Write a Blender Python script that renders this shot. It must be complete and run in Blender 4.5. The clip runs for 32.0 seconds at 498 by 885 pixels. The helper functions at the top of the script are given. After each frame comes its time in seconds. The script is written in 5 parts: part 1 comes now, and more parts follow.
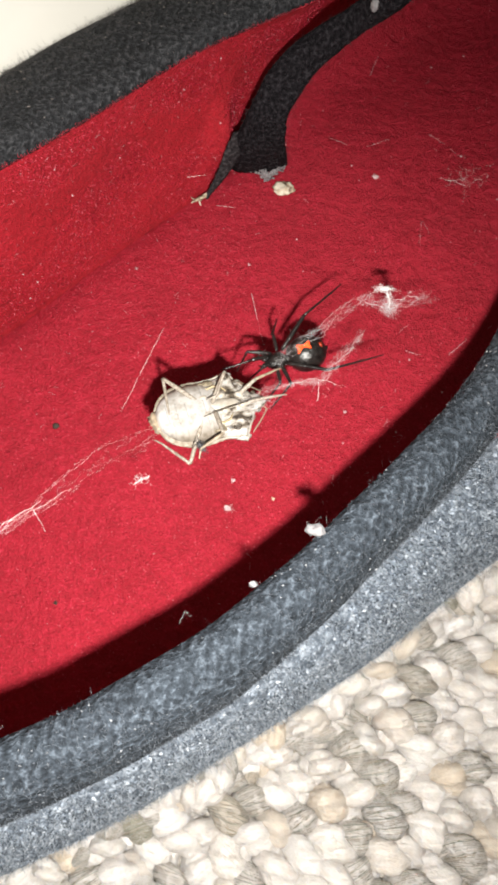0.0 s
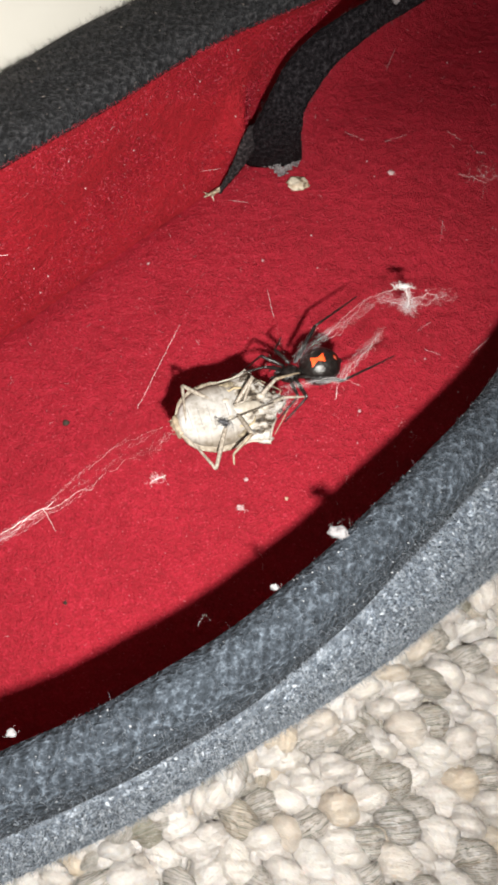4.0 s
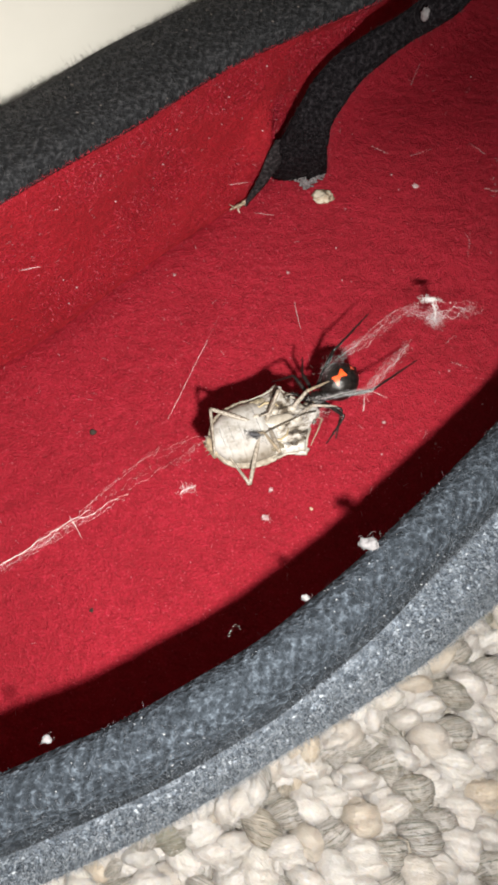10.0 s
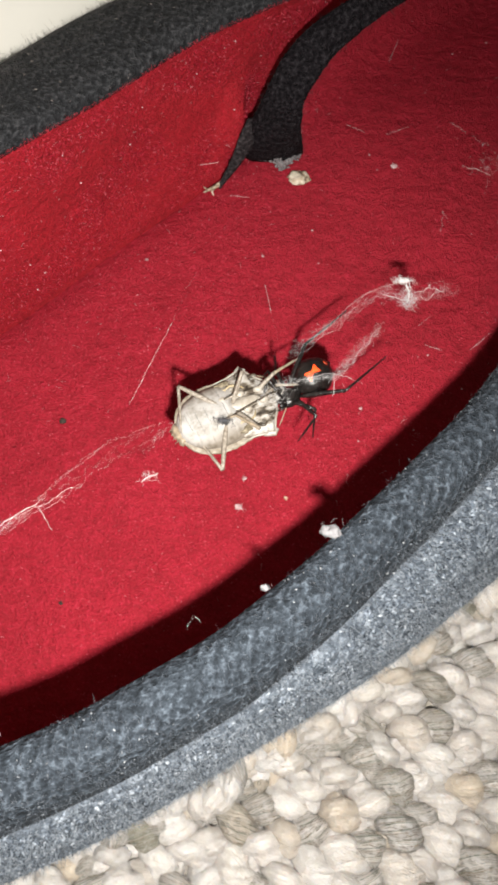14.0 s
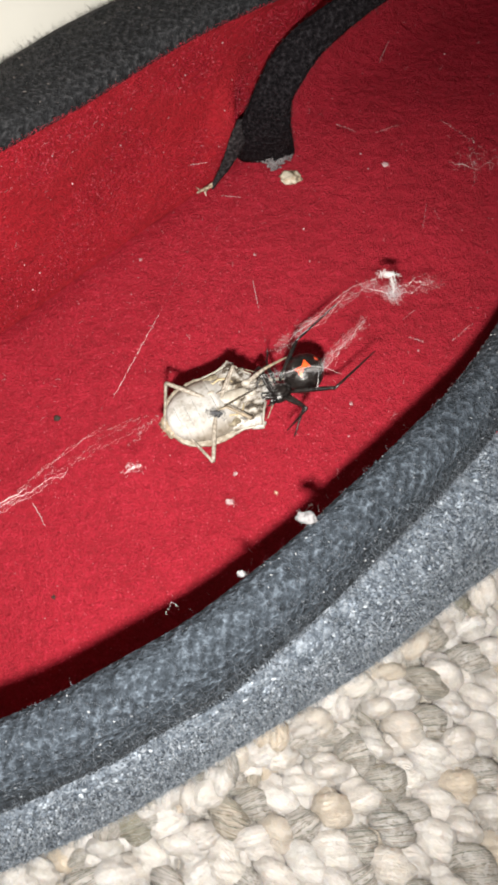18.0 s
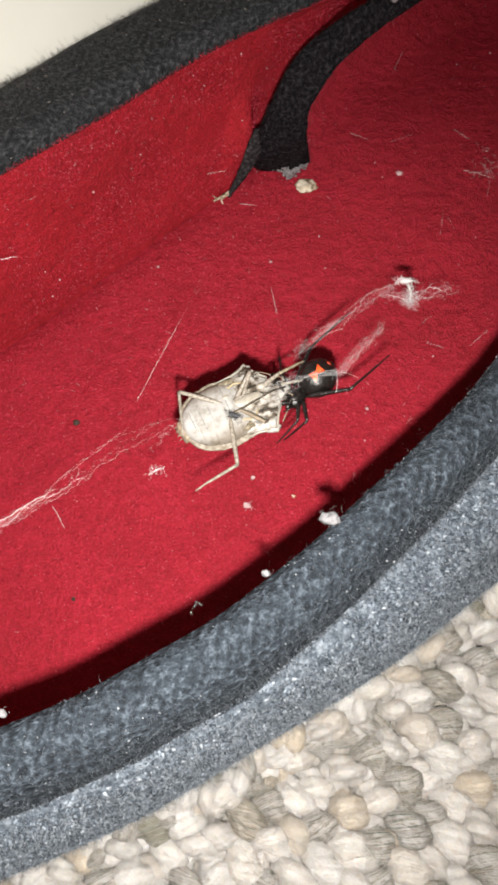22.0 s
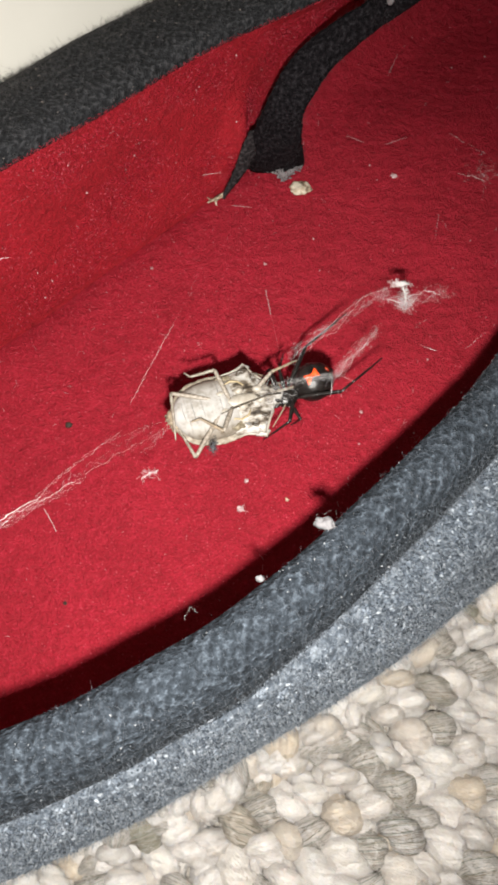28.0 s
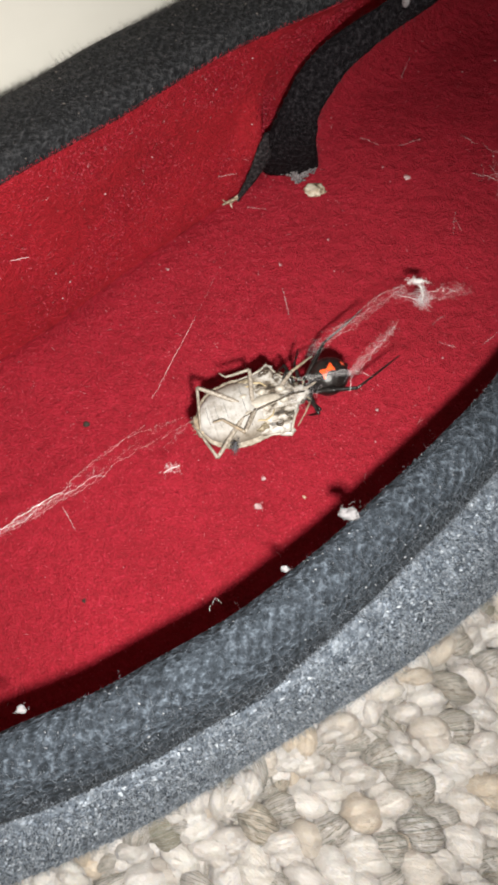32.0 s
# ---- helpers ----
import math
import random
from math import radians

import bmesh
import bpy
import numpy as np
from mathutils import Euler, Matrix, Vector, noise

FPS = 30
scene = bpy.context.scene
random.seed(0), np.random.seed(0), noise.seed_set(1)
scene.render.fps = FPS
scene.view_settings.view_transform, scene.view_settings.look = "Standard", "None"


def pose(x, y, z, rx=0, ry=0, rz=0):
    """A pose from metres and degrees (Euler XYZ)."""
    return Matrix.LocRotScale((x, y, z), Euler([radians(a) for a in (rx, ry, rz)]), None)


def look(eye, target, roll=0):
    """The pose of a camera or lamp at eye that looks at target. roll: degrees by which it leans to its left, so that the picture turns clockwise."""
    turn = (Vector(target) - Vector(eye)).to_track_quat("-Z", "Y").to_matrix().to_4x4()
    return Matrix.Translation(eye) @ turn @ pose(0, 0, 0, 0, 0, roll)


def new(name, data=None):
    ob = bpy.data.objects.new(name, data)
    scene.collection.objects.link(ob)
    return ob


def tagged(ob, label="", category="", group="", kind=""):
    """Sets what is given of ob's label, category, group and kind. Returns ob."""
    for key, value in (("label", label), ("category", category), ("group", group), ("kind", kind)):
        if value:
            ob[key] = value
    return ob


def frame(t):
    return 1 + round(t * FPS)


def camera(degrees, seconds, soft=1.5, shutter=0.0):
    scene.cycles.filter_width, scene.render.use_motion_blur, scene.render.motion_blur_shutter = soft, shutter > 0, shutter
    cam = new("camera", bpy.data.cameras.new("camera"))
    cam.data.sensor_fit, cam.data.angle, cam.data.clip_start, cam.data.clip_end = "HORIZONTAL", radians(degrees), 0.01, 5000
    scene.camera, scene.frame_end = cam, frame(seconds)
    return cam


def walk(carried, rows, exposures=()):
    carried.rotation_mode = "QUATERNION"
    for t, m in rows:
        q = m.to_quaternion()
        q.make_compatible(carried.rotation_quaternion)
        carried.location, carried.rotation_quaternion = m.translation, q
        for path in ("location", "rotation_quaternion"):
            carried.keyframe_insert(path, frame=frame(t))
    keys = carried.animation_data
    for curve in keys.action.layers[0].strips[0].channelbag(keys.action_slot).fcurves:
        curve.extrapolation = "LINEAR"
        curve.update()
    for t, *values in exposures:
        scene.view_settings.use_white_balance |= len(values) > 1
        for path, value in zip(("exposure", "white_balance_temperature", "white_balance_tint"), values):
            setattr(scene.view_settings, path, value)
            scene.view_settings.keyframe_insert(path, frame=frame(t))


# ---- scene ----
cam = camera(37.115, 32.0, soft=3.3)
PATH = [
    (0, -0.00026, -0.04626, 0.11981, 27.251, -1.144, -1.015),
    (0.5, -0.00033, -0.04657, 0.11937, 27.322, -0.910, -0.917),
    (1, -0.00120, -0.04679, 0.11985, 27.516, -0.954, -0.936),
    (1.5, -0.00218, -0.04707, 0.11900, 27.296, -1.266, -1.019),
    (2, -0.00186, -0.04702, 0.11903, 27.320, -1.081, -0.914),
    (2.5, -0.00227, -0.04669, 0.11813, 26.915, -1.034, -0.682),
    (4.5, -0.00268, -0.04509, 0.11848, 27.074, -1.714, -0.739),
    (5, -0.00078, -0.04514, 0.11810, 27.113, -1.085, -0.574),
    (5.5, -0.00060, -0.04506, 0.11759, 26.991, -0.994, -0.428),
    (6, -0.00089, -0.04525, 0.11769, 26.977, -0.794, -0.013),
    (6.5, -0.00191, -0.04473, 0.11794, 27.073, -0.635, 0.261),
    (7, -0.00190, -0.04530, 0.11791, 27.298, -0.643, 0.121),
    (7.5, -0.00266, -0.04549, 0.11871, 27.552, -0.530, 0.129),
    (8, -0.00344, -0.04502, 0.11863, 27.468, -0.780, 0.146),
    (8.5, -0.00344, -0.04543, 0.11813, 27.502, -0.797, 0.002),
    (9, -0.00334, -0.04524, 0.11794, 27.469, -0.727, 0.138),
    (9.5, -0.00416, -0.04504, 0.11860, 27.629, -0.831, 0.234),
    (10, -0.00467, -0.04532, 0.11934, 27.600, -1.001, 0.056),
    (10.5, -0.00447, -0.04610, 0.11983, 27.756, -1.076, -0.236),
    (11, -0.00272, -0.04609, 0.11999, 27.933, -0.535, -0.106),
    (11.5, -0.00129, -0.04609, 0.11947, 27.836, -0.166, 0.013),
    (12, 0.00030, -0.04605, 0.11804, 27.493, 0.051, 0.023),
    (12.5, 0.00059, -0.04583, 0.11761, 27.408, 0.278, 0.247),
    (13, -0.00048, -0.04595, 0.11817, 27.555, 0.036, 0.273),
    (13.5, -0.00061, -0.04481, 0.11713, 27.126, -0.680, -0.255),
    (15.5, 0.00143, -0.04489, 0.11628, 27.068, -0.010, 0.112),
    (16, 0.00028, -0.04525, 0.11721, 27.460, -0.169, 0.119),
    (16.5, -0.00024, -0.04552, 0.11750, 27.624, -0.189, 0.090),
    (17, 0.00068, -0.04583, 0.11705, 27.605, -0.010, 0.046),
    (17.5, 0.00239, -0.04620, 0.11674, 27.713, 0.384, 0.063),
    (18, 0.00368, -0.04710, 0.11641, 27.896, 0.840, 0.181),
    (18.5, 0.00233, -0.04666, 0.11693, 27.864, 0.549, 0.346),
    (19, 0.00152, -0.04684, 0.11742, 28.071, 0.454, 0.345),
    (19.5, 0.00184, -0.04718, 0.11731, 28.289, 0.709, 0.333),
    (20, 0.00245, -0.04718, 0.11648, 28.206, 0.883, 0.452),
    (20.5, 0.00305, -0.04728, 0.11672, 28.270, 1.070, 0.525),
    (21, 0.00408, -0.04832, 0.11668, 28.569, 1.521, 0.453),
    (21.5, 0.00260, -0.04811, 0.11658, 28.371, 1.008, 0.412),
    (22, 0.00169, -0.04826, 0.11732, 28.537, 1.048, 0.349),
    (22.5, 0.00052, -0.04825, 0.11691, 28.330, 0.419, 0.004),
    (23, 0.00034, -0.04843, 0.11728, 28.589, 0.452, -0.052),
    (23.5, 0.00032, -0.04905, 0.11817, 28.977, 0.539, -0.087),
    (24, 0.00089, -0.04931, 0.11750, 28.917, 0.719, -0.090),
    (24.5, 0.00060, -0.04931, 0.11727, 28.856, 0.620, -0.055),
    (26.5, 0.00114, -0.04811, 0.11750, 28.796, 0.360, 0.060),
    (27, 0.00118, -0.04765, 0.11721, 28.619, 0.277, 0.127),
    (27.5, 0.00150, -0.04766, 0.11676, 28.435, 0.339, 0.162),
    (28, 0.00149, -0.04775, 0.11693, 28.637, 0.444, 0.222),
    (28.5, 0.00181, -0.04808, 0.11725, 28.912, 0.827, 0.449),
    (29, 0.00393, -0.04936, 0.11549, 28.991, 1.272, 0.402),
    (29.5, 0.00262, -0.04950, 0.11651, 29.254, 1.200, 0.315),
    (30, 0.00227, -0.04964, 0.11583, 29.167, 1.117, 0.235),
    (30.5, 0.00120, -0.04964, 0.11651, 29.265, 0.886, 0.259),
    (31, 0.00051, -0.04968, 0.11707, 29.462, 0.914, 0.340),
    (31.5, -0.00030, -0.04987, 0.11703, 29.531, 0.714, 0.147),
    (32, -0.00056, -0.04969, 0.11660, 29.484, 0.734, 0.165),
]
walk(cam, [(r[0], pose(*r[1:])) for r in PATH],
     [(0, 0.33), (1, 0.22), (2, 0.1), (3.5, 0.12), (5, 0.16), (6, 0.08), (7, 0.01), (8, 0.04), (9, 0.01), (10, 0.0), (11, 0.06), (12, 0.06), (13, 0.05), (16, 0.11), (17, 0.08), (18, 0.13), (20, 0.06), (22, 0.03), (24, -0.03), (27, -0.1), (28, -0.02), (30, -0.03), (32, -0.08)])

# ---- light: the phone's lamp beside its lens, and a dim room ----
world = bpy.data.worlds.new("dim_room")
world.use_nodes = True
scene.world = world
world.node_tree.nodes["Background"].inputs[0].default_value = (1.0, 0.9, 0.78, 1)
world.node_tree.nodes["Background"].inputs[1].default_value = 0.22
flash = bpy.data.lights.new("phone_light", "SPOT")
flash.spot_size, flash.spot_blend = radians(120), 1.0
flash.energy = 0.98
flash.color = (1.0, 0.965, 0.895)
flash.shadow_soft_size = 0.0016
flash_ob = new("phone_light", flash)
flash_ob.matrix_world = look((0.0028, -0.0543, 0.1112), (-0.014, -0.008, 0.022))
scene.view_settings.exposure = 0.0

MM = 0.001
SOLE = 29.4   # height at which the side swells out from under the collar, mm


def floor_z(x, y):
    """The insole's top, which falls from the toe to the heel (mm)."""
    return min(33.0, 20.6 + 0.205 * y + 0.05 * x)


# ---- materials ----
def mat(name, color, rough=0.6, metal=0.0, spec=0.5, sheen=0.0):
    m = bpy.data.materials.new(name)
    m.use_nodes = True
    b = m.node_tree.nodes["Principled BSDF"]
    b.inputs["Base Color"].default_value = (*color, 1)
    b.inputs["Roughness"].default_value = rough
    b.inputs["Metallic"].default_value = metal
    b.inputs["Specular IOR Level"].default_value = spec
    b.inputs["Sheen Weight"].default_value = sheen
    return m


def nd(m, kind, **kw):
    n = m.node_tree.nodes.new(kind)
    for k, v in kw.items():
        if k in n.inputs:
            n.inputs[k].default_value = v
    return n


def noise_tex(m, scale, detail=4.0, rough=0.6, stretch=None):
    co = nd(m, "ShaderNodeTexCoord")
    src = co.outputs["Object"]
    if stretch:
        mp = nd(m, "ShaderNodeMapping")
        mp.inputs["Scale"].default_value = stretch
        m.node_tree.links.new(src, mp.inputs["Vector"])
        src = mp.outputs["Vector"]
    n = nd(m, "ShaderNodeTexNoise", Scale=scale, Detail=detail, Roughness=rough)
    m.node_tree.links.new(src, n.inputs["Vector"])
    return n


def ramp(m, src, stops):
    r = nd(m, "ShaderNodeValToRGB")
    while len(r.color_ramp.elements) < len(stops):
        r.color_ramp.elements.new(0.5)
    for e, (p, c) in zip(r.color_ramp.elements, stops):
        e.position, e.color = p, (*c, 1)
    m.node_tree.links.new(src, r.inputs[0])
    return r.outputs[0]


def blend(m, mode, fac, a, b):
    x = nd(m, "ShaderNodeMix")
    x.data_type, x.blend_type = "RGBA", mode
    L = m.node_tree.links.new
    if isinstance(fac, float):
        x.inputs[0].default_value = fac
    else:
        L(fac, x.inputs[0])
    for v, s in ((a, x.inputs[6]), (b, x.inputs[7])):
        if isinstance(v, tuple):
            s.default_value = (*v, 1)
        else:
            L(v, s)
    return x.outputs[2]


def base(m, out):
    m.node_tree.links.new(out, m.node_tree.nodes["Principled BSDF"].inputs["Base Color"])


def bump(m, height, strength, dist, before=None):
    b = nd(m, "ShaderNodeBump", Strength=strength, Distance=dist)
    m.node_tree.links.new(height, b.inputs["Height"])
    if before:
        m.node_tree.links.new(before.outputs[0], b.inputs["Normal"])
    m.node_tree.links.new(b.outputs[0], m.node_tree.nodes["Principled BSDF"].inputs["Normal"])
    return b


def red_felt(name, lo, hi, crumple):
    """Matted felt: short tangled fibres, lighter where they stand up, over small crumpled dents."""
    m = mat(name, lo, 0.6, spec=0.26, sheen=0.04)
    pb = m.node_tree.nodes["Principled BSDF"]
    pb.inputs["Sheen Tint"].default_value = (1.0, 0.25, 0.28, 1)
    pb.inputs["Sheen Roughness"].default_value = 0.6
    big = noise_tex(m, 70, 5, 0.6)
    dents = noise_tex(m, 560, 1.0, 0.4, (0.8, 1.0, 1.0))
    mid = noise_tex(m, 800, 4, 0.65)
    fine = noise_tex(m, 2600, 3, 0.7)
    c = ramp(m, big.outputs[0], [(0.3, lo), (0.7, hi)])
    c = blend(m, "MULTIPLY", 0.6, c, ramp(m, mid.outputs[0], [(0.3, (0.74, 0.7, 0.7)), (0.5, (0.98, 0.98, 0.98)), (0.68, (1.25, 1.6, 1.55))]))
    c = blend(m, "MULTIPLY", 0.75, c, ramp(m, fine.outputs[0], [(0.34, (0.68, 0.62, 0.62)), (0.58, (1.02, 1.05, 1.05)), (0.72, (1.5, 3.2, 3.0))]))
    base(m, c)
    b = bump(m, big.outputs[0], 0.3, 0.001)
    b = bump(m, dents.outputs[0], crumple, 0.0011, b)
    b = bump(m, mid.outputs[0], 0.5, 0.0004, b)
    bump(m, fine.outputs[0], 1.0, 0.00042, b)
    return m


def grey_felt(name, dark, mid_tone, tip, ribs=0.0, grain=1500, gloss=0.12, sheen=0.0):
    """Woolly felt: dark ground under small paler fibre tips, with a faint twill where ribs is given."""
    m = mat(name, mid_tone, 0.92, spec=gloss, sheen=sheen)
    m.node_tree.nodes["Principled BSDF"].inputs["Sheen Roughness"].default_value = 0.7
    big = noise_tex(m, 90, 4, 0.55)
    patch = noise_tex(m, 420, 3, 0.55)
    fine = noise_tex(m, grain, 2.5, 0.6)
    tiny = noise_tex(m, grain * 2.6, 2, 0.5)
    c = ramp(m, fine.outputs[0], [(0.34, dark), (0.52, mid_tone), (0.7, tip)])
    c = blend(m, "MULTIPLY", 0.55, c, ramp(m, tiny.outputs[0], [(0.3, (0.6, 0.6, 0.6)), (0.55, (1.0, 1.0, 1.0)), (0.72, (1.9, 1.9, 1.9))]))
    c = blend(m, "MULTIPLY", 0.35, c, ramp(m, patch.outputs[0], [(0.32, (0.6, 0.6, 0.61)), (0.68, (1.3, 1.3, 1.3))]))
    c = blend(m, "MULTIPLY", 0.3, c, ramp(m, big.outputs[0], [(0.3, (0.7, 0.71, 0.73)), (0.7, (1.2, 1.2, 1.2))]))
    b = bump(m, big.outputs[0], 0.3, 0.001)
    b = bump(m, patch.outputs[0], 0.5, 0.0006, b)
    if ribs:
        co = nd(m, "ShaderNodeTexCoord")
        mp = nd(m, "ShaderNodeMapping")
        mp.inputs["Rotation"].default_value = (0, 0, radians(6))
        w = nd(m, "ShaderNodeTexWave", Scale=ribs, Distortion=2.2, Detail=2.5)
        w.inputs["Detail Scale"].default_value = 2.5
        m.node_tree.links.new(co.outputs["Object"], mp.inputs["Vector"])
        m.node_tree.links.new(mp.outputs[0], w.inputs["Vector"])
        c = blend(m, "MULTIPLY", 0.27, c, ramp(m, w.outputs[1], [(0.1, (0.42, 0.42, 0.43)), (0.7, (1.3, 1.3, 1.3))]))
        b = bump(m, w.outputs[1], 0.15, 0.0006, b)
        c = brown_far(m, c)
    base(m, c)
    bump(m, fine.outputs[0], 0.9, 0.0006, b)
    return m


def brown_far(m, c, brown=(0.86, 0.72, 0.63)):
    """Turns the felt browner and darker towards +y; the near side keeps its blue."""
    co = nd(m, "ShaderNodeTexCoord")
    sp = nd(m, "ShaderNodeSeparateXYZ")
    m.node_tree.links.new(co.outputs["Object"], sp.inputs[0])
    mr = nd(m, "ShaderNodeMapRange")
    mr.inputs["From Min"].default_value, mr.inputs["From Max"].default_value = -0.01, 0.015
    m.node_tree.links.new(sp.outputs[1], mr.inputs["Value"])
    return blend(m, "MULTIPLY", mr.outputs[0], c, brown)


def plain(name, lo, hi, scale, rough=0.6, bumpd=0.0002, spec=0.4, stretch=None):
    m = mat(name, lo, rough, spec=spec)
    n = noise_tex(m, scale, 5, 0.65, stretch)
    base(m, ramp(m, n.outputs[0], [(0.3, lo), (0.7, hi)]))
    bump(m, n.outputs[0], 0.6, bumpd)
    return m


def yarn_material(name, pale, shares):
    """Wool yarn: each loop has its own share of beige, brown and green fibres among cream ones."""
    m = mat(name, (0.6, 0.56, 0.5), 0.42, spec=0.5)
    p = m.node_tree.nodes["Principled BSDF"]
    p.inputs["Subsurface Weight"].default_value = 0.4
    p.inputs["Subsurface Radius"].default_value = (1.0, 0.8, 0.6)
    p.inputs["Subsurface Scale"].default_value = 0.003
    info = nd(m, "ShaderNodeObjectInfo")
    geo = nd(m, "ShaderNodeNewGeometry")
    L = m.node_tree.links.new
    kind, fibre = info.outputs["Random"], geo.outputs["Random Per Island"]
    fine = noise_tex(m, 4200, 3, 0.6, (0.1, 1.0, 1.0))
    soft = noise_tex(m, 700, 5, 0.65)
    c = ramp(m, kind, pale)
    if shares:
        tone = ramp(m, fibre, [(0.0, (0.27, 0.22, 0.17)), (0.2, (0.48, 0.39, 0.29)), (0.35, (0.17, 0.205, 0.15)), (0.5, (0.42, 0.40, 0.38)), (0.7, (0.50, 0.42, 0.32)), (0.85, (0.22, 0.25, 0.19)), (1.0, (0.38, 0.32, 0.27))])
        mul = nd(m, "ShaderNodeMath")
        mul.operation = "MULTIPLY"
        mul.inputs[1].default_value = 7.31
        fr = nd(m, "ShaderNodeMath")
        fr.operation = "FRACT"
        less = nd(m, "ShaderNodeMath")
        less.operation = "LESS_THAN"
        L(fibre, mul.inputs[0])
        L(mul.outputs[0], fr.inputs[0])
        L(fr.outputs[0], less.inputs[0])
        L(ramp(m, kind, shares), less.inputs[1])
        c = blend(m, "MIX", less.outputs[0], c, tone)
    dull = (0.8, 0.77, 0.74) if shares else (0.97, 0.96, 0.95)
    c = blend(m, "MULTIPLY", 0.8, c, ramp(m, fibre, [(0.0, dull), (0.5, (1.0, 1.0, 1.0)), (1.0, (1.2, 1.2, 1.2))]))
    c = blend(m, "MULTIPLY", 0.35, c, ramp(m, soft.outputs[0], [(0.3, (0.8, 0.76, 0.72)), (0.65, (1.05, 1.05, 1.05))]))
    c = blend(m, "MULTIPLY", 0.4, c, ramp(m, fine.outputs[0], [(0.3, (0.7, 0.68, 0.66)), (0.65, (1.08, 1.08, 1.08))]))
    base(m, c)
    b = bump(m, soft.outputs[0], 0.7, 0.0007)
    bump(m, fine.outputs[0], 0.9, 0.0003, b)
    return m


RED = red_felt("red_felt", (0.272, 0.0066, 0.0174), (0.338, 0.0095, 0.0240), 0.48)
RED_WALL = red_felt("red_wall_felt", (0.278, 0.0054, 0.0122), (0.35, 0.0078, 0.0170), 0.3)
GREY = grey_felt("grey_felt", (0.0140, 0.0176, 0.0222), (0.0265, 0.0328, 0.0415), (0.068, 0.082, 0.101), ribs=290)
GREY_LOW = grey_felt("light_grey_felt", (0.05, 0.061, 0.077), (0.118, 0.139, 0.169), (0.28, 0.315, 0.36), grain=800)
DARK = grey_felt("dark_felt", (0.0042, 0.0036, 0.0044), (0.0095, 0.0083, 0.0098), (0.03, 0.027, 0.031), grain=1900, gloss=0.05)
FRAY = grey_felt("frayed_felt", (0.012, 0.0105, 0.0115), (0.028, 0.025, 0.027), (0.07, 0.062, 0.065), grain=1800, gloss=0.05)
YARN = yarn_material("wool_yarn", [(0.0, (0.60, 0.56, 0.53)), (0.4, (0.52, 0.485, 0.45)), (0.6, (0.44, 0.41, 0.375)), (0.75, (0.50, 0.435, 0.36)), (0.9, (0.54, 0.51, 0.49))],
                     [(0.0, (0.4,) * 3), (0.3, (0.6,) * 3), (0.5, (0.8,) * 3), (0.7, (0.5,) * 3), (0.85, (0.8,) * 3), (1.0, (0.6,) * 3)])
PALE_YARN = yarn_material("pale_wool_yarn", [(0.0, (0.72, 0.688, 0.665)), (0.3, (0.655, 0.612, 0.58)), (0.55, (0.73, 0.69, 0.662)), (0.7, (0.615, 0.558, 0.506)), (0.82, (0.73, 0.70, 0.676)), (0.95, (0.58, 0.49, 0.39)), (1.0, (0.67, 0.618, 0.57))], None)
BACKING = plain("carpet_backing", (0.22, 0.19, 0.155), (0.42, 0.38, 0.33), 260, 0.95, 0.002)
WALL = plain("cream_paint", (0.68, 0.66, 0.605), (0.72, 0.70, 0.645), 60, 0.6, 0.0001)


# ---- building helpers ----
def part(name, bm, material, parent=None, label="", smooth=True):
    me = bpy.data.meshes.new(name)
    bm.normal_update()
    bm.to_mesh(me)
    bm.free()
    if smooth:
        for p in me.polygons:
            p.use_smooth = True
    me.materials.append(material)
    ob = new(name, me)
    ob.parent = parent
    return tagged(ob, label)


def grid_faces(bm, rings, closed_u=True, flip=False):
    """Quads between rings of points (each ring a list of bm verts)."""
    for a, b in zip(rings, rings[1:]):
        n = len(a)
        for i in range(n if closed_u else n - 1):
            q = (a[i], a[(i + 1) % n], b[(i + 1) % n], b[i])
            bm.faces.new(q[::-1] if flip else q)


def catmull(P, u, closed=True):
    n = len(P)
    i = int(math.floor(u))
    f = u - i
    g = (lambda k: P[k % n]) if closed else (lambda k: P[max(0, min(n - 1, k))])
    a, b, c, d = (np.array(g(i + k), float) for k in (-1, 0, 1, 2))
    return 0.5 * (2 * b + (c - a) * f + (2 * a - 5 * b + 4 * c - d) * f * f + (3 * b - a - 3 * c + d) * f ** 3)


# ---- the slipper: stations round its mouth: mouth x, y, height, foot of the outer wall x, y, collar width (mm) ----
STATIONS = (
    (-73, -33, 53, -85, -39, 8), (-62, -46.5, 51, -69, -58, 7), (-42, -46, 50, -46, -56, 6),
    (-21.8, -39.5, 49.5, -19, -46.5, 6), (-2.7, -29.5, 49.5, 1.5, -35.5, 6), (14, -15.4, 51, 19.5, -25, 6),
    (26.2, -2.6, 52, 36, -13, 6), (33.5, 10, 54, 58, 2, 7), (38.5, 26, 57, 88, 30, 8),
    (41, 42, 61, 116, 75, 9), (38, 55, 63, 120, 116, 9), (31, 60.5, 63, 98, 126, 9),
    (22, 58, 61.5, 44, 102, 13), (10.8, 53.2, 59, -0.4, 66.6, 15.6), (-4.7, 45.0, 57.2, -12.7, 55.3, 15.7),
    (-18.3, 32.5, 56.7, -27.8, 41.8, 15.8), (-30.3, 21.7, 56.7, -39.6, 30.6, 15.8), (-45.3, 8.3, 55.6, -55.3, 17.3, 15.7),
    (-60, -8, 54.5, -70, 0, 13), (-70, -21, 53.5, -81, -17, 9))
NS = len(STATIONS)


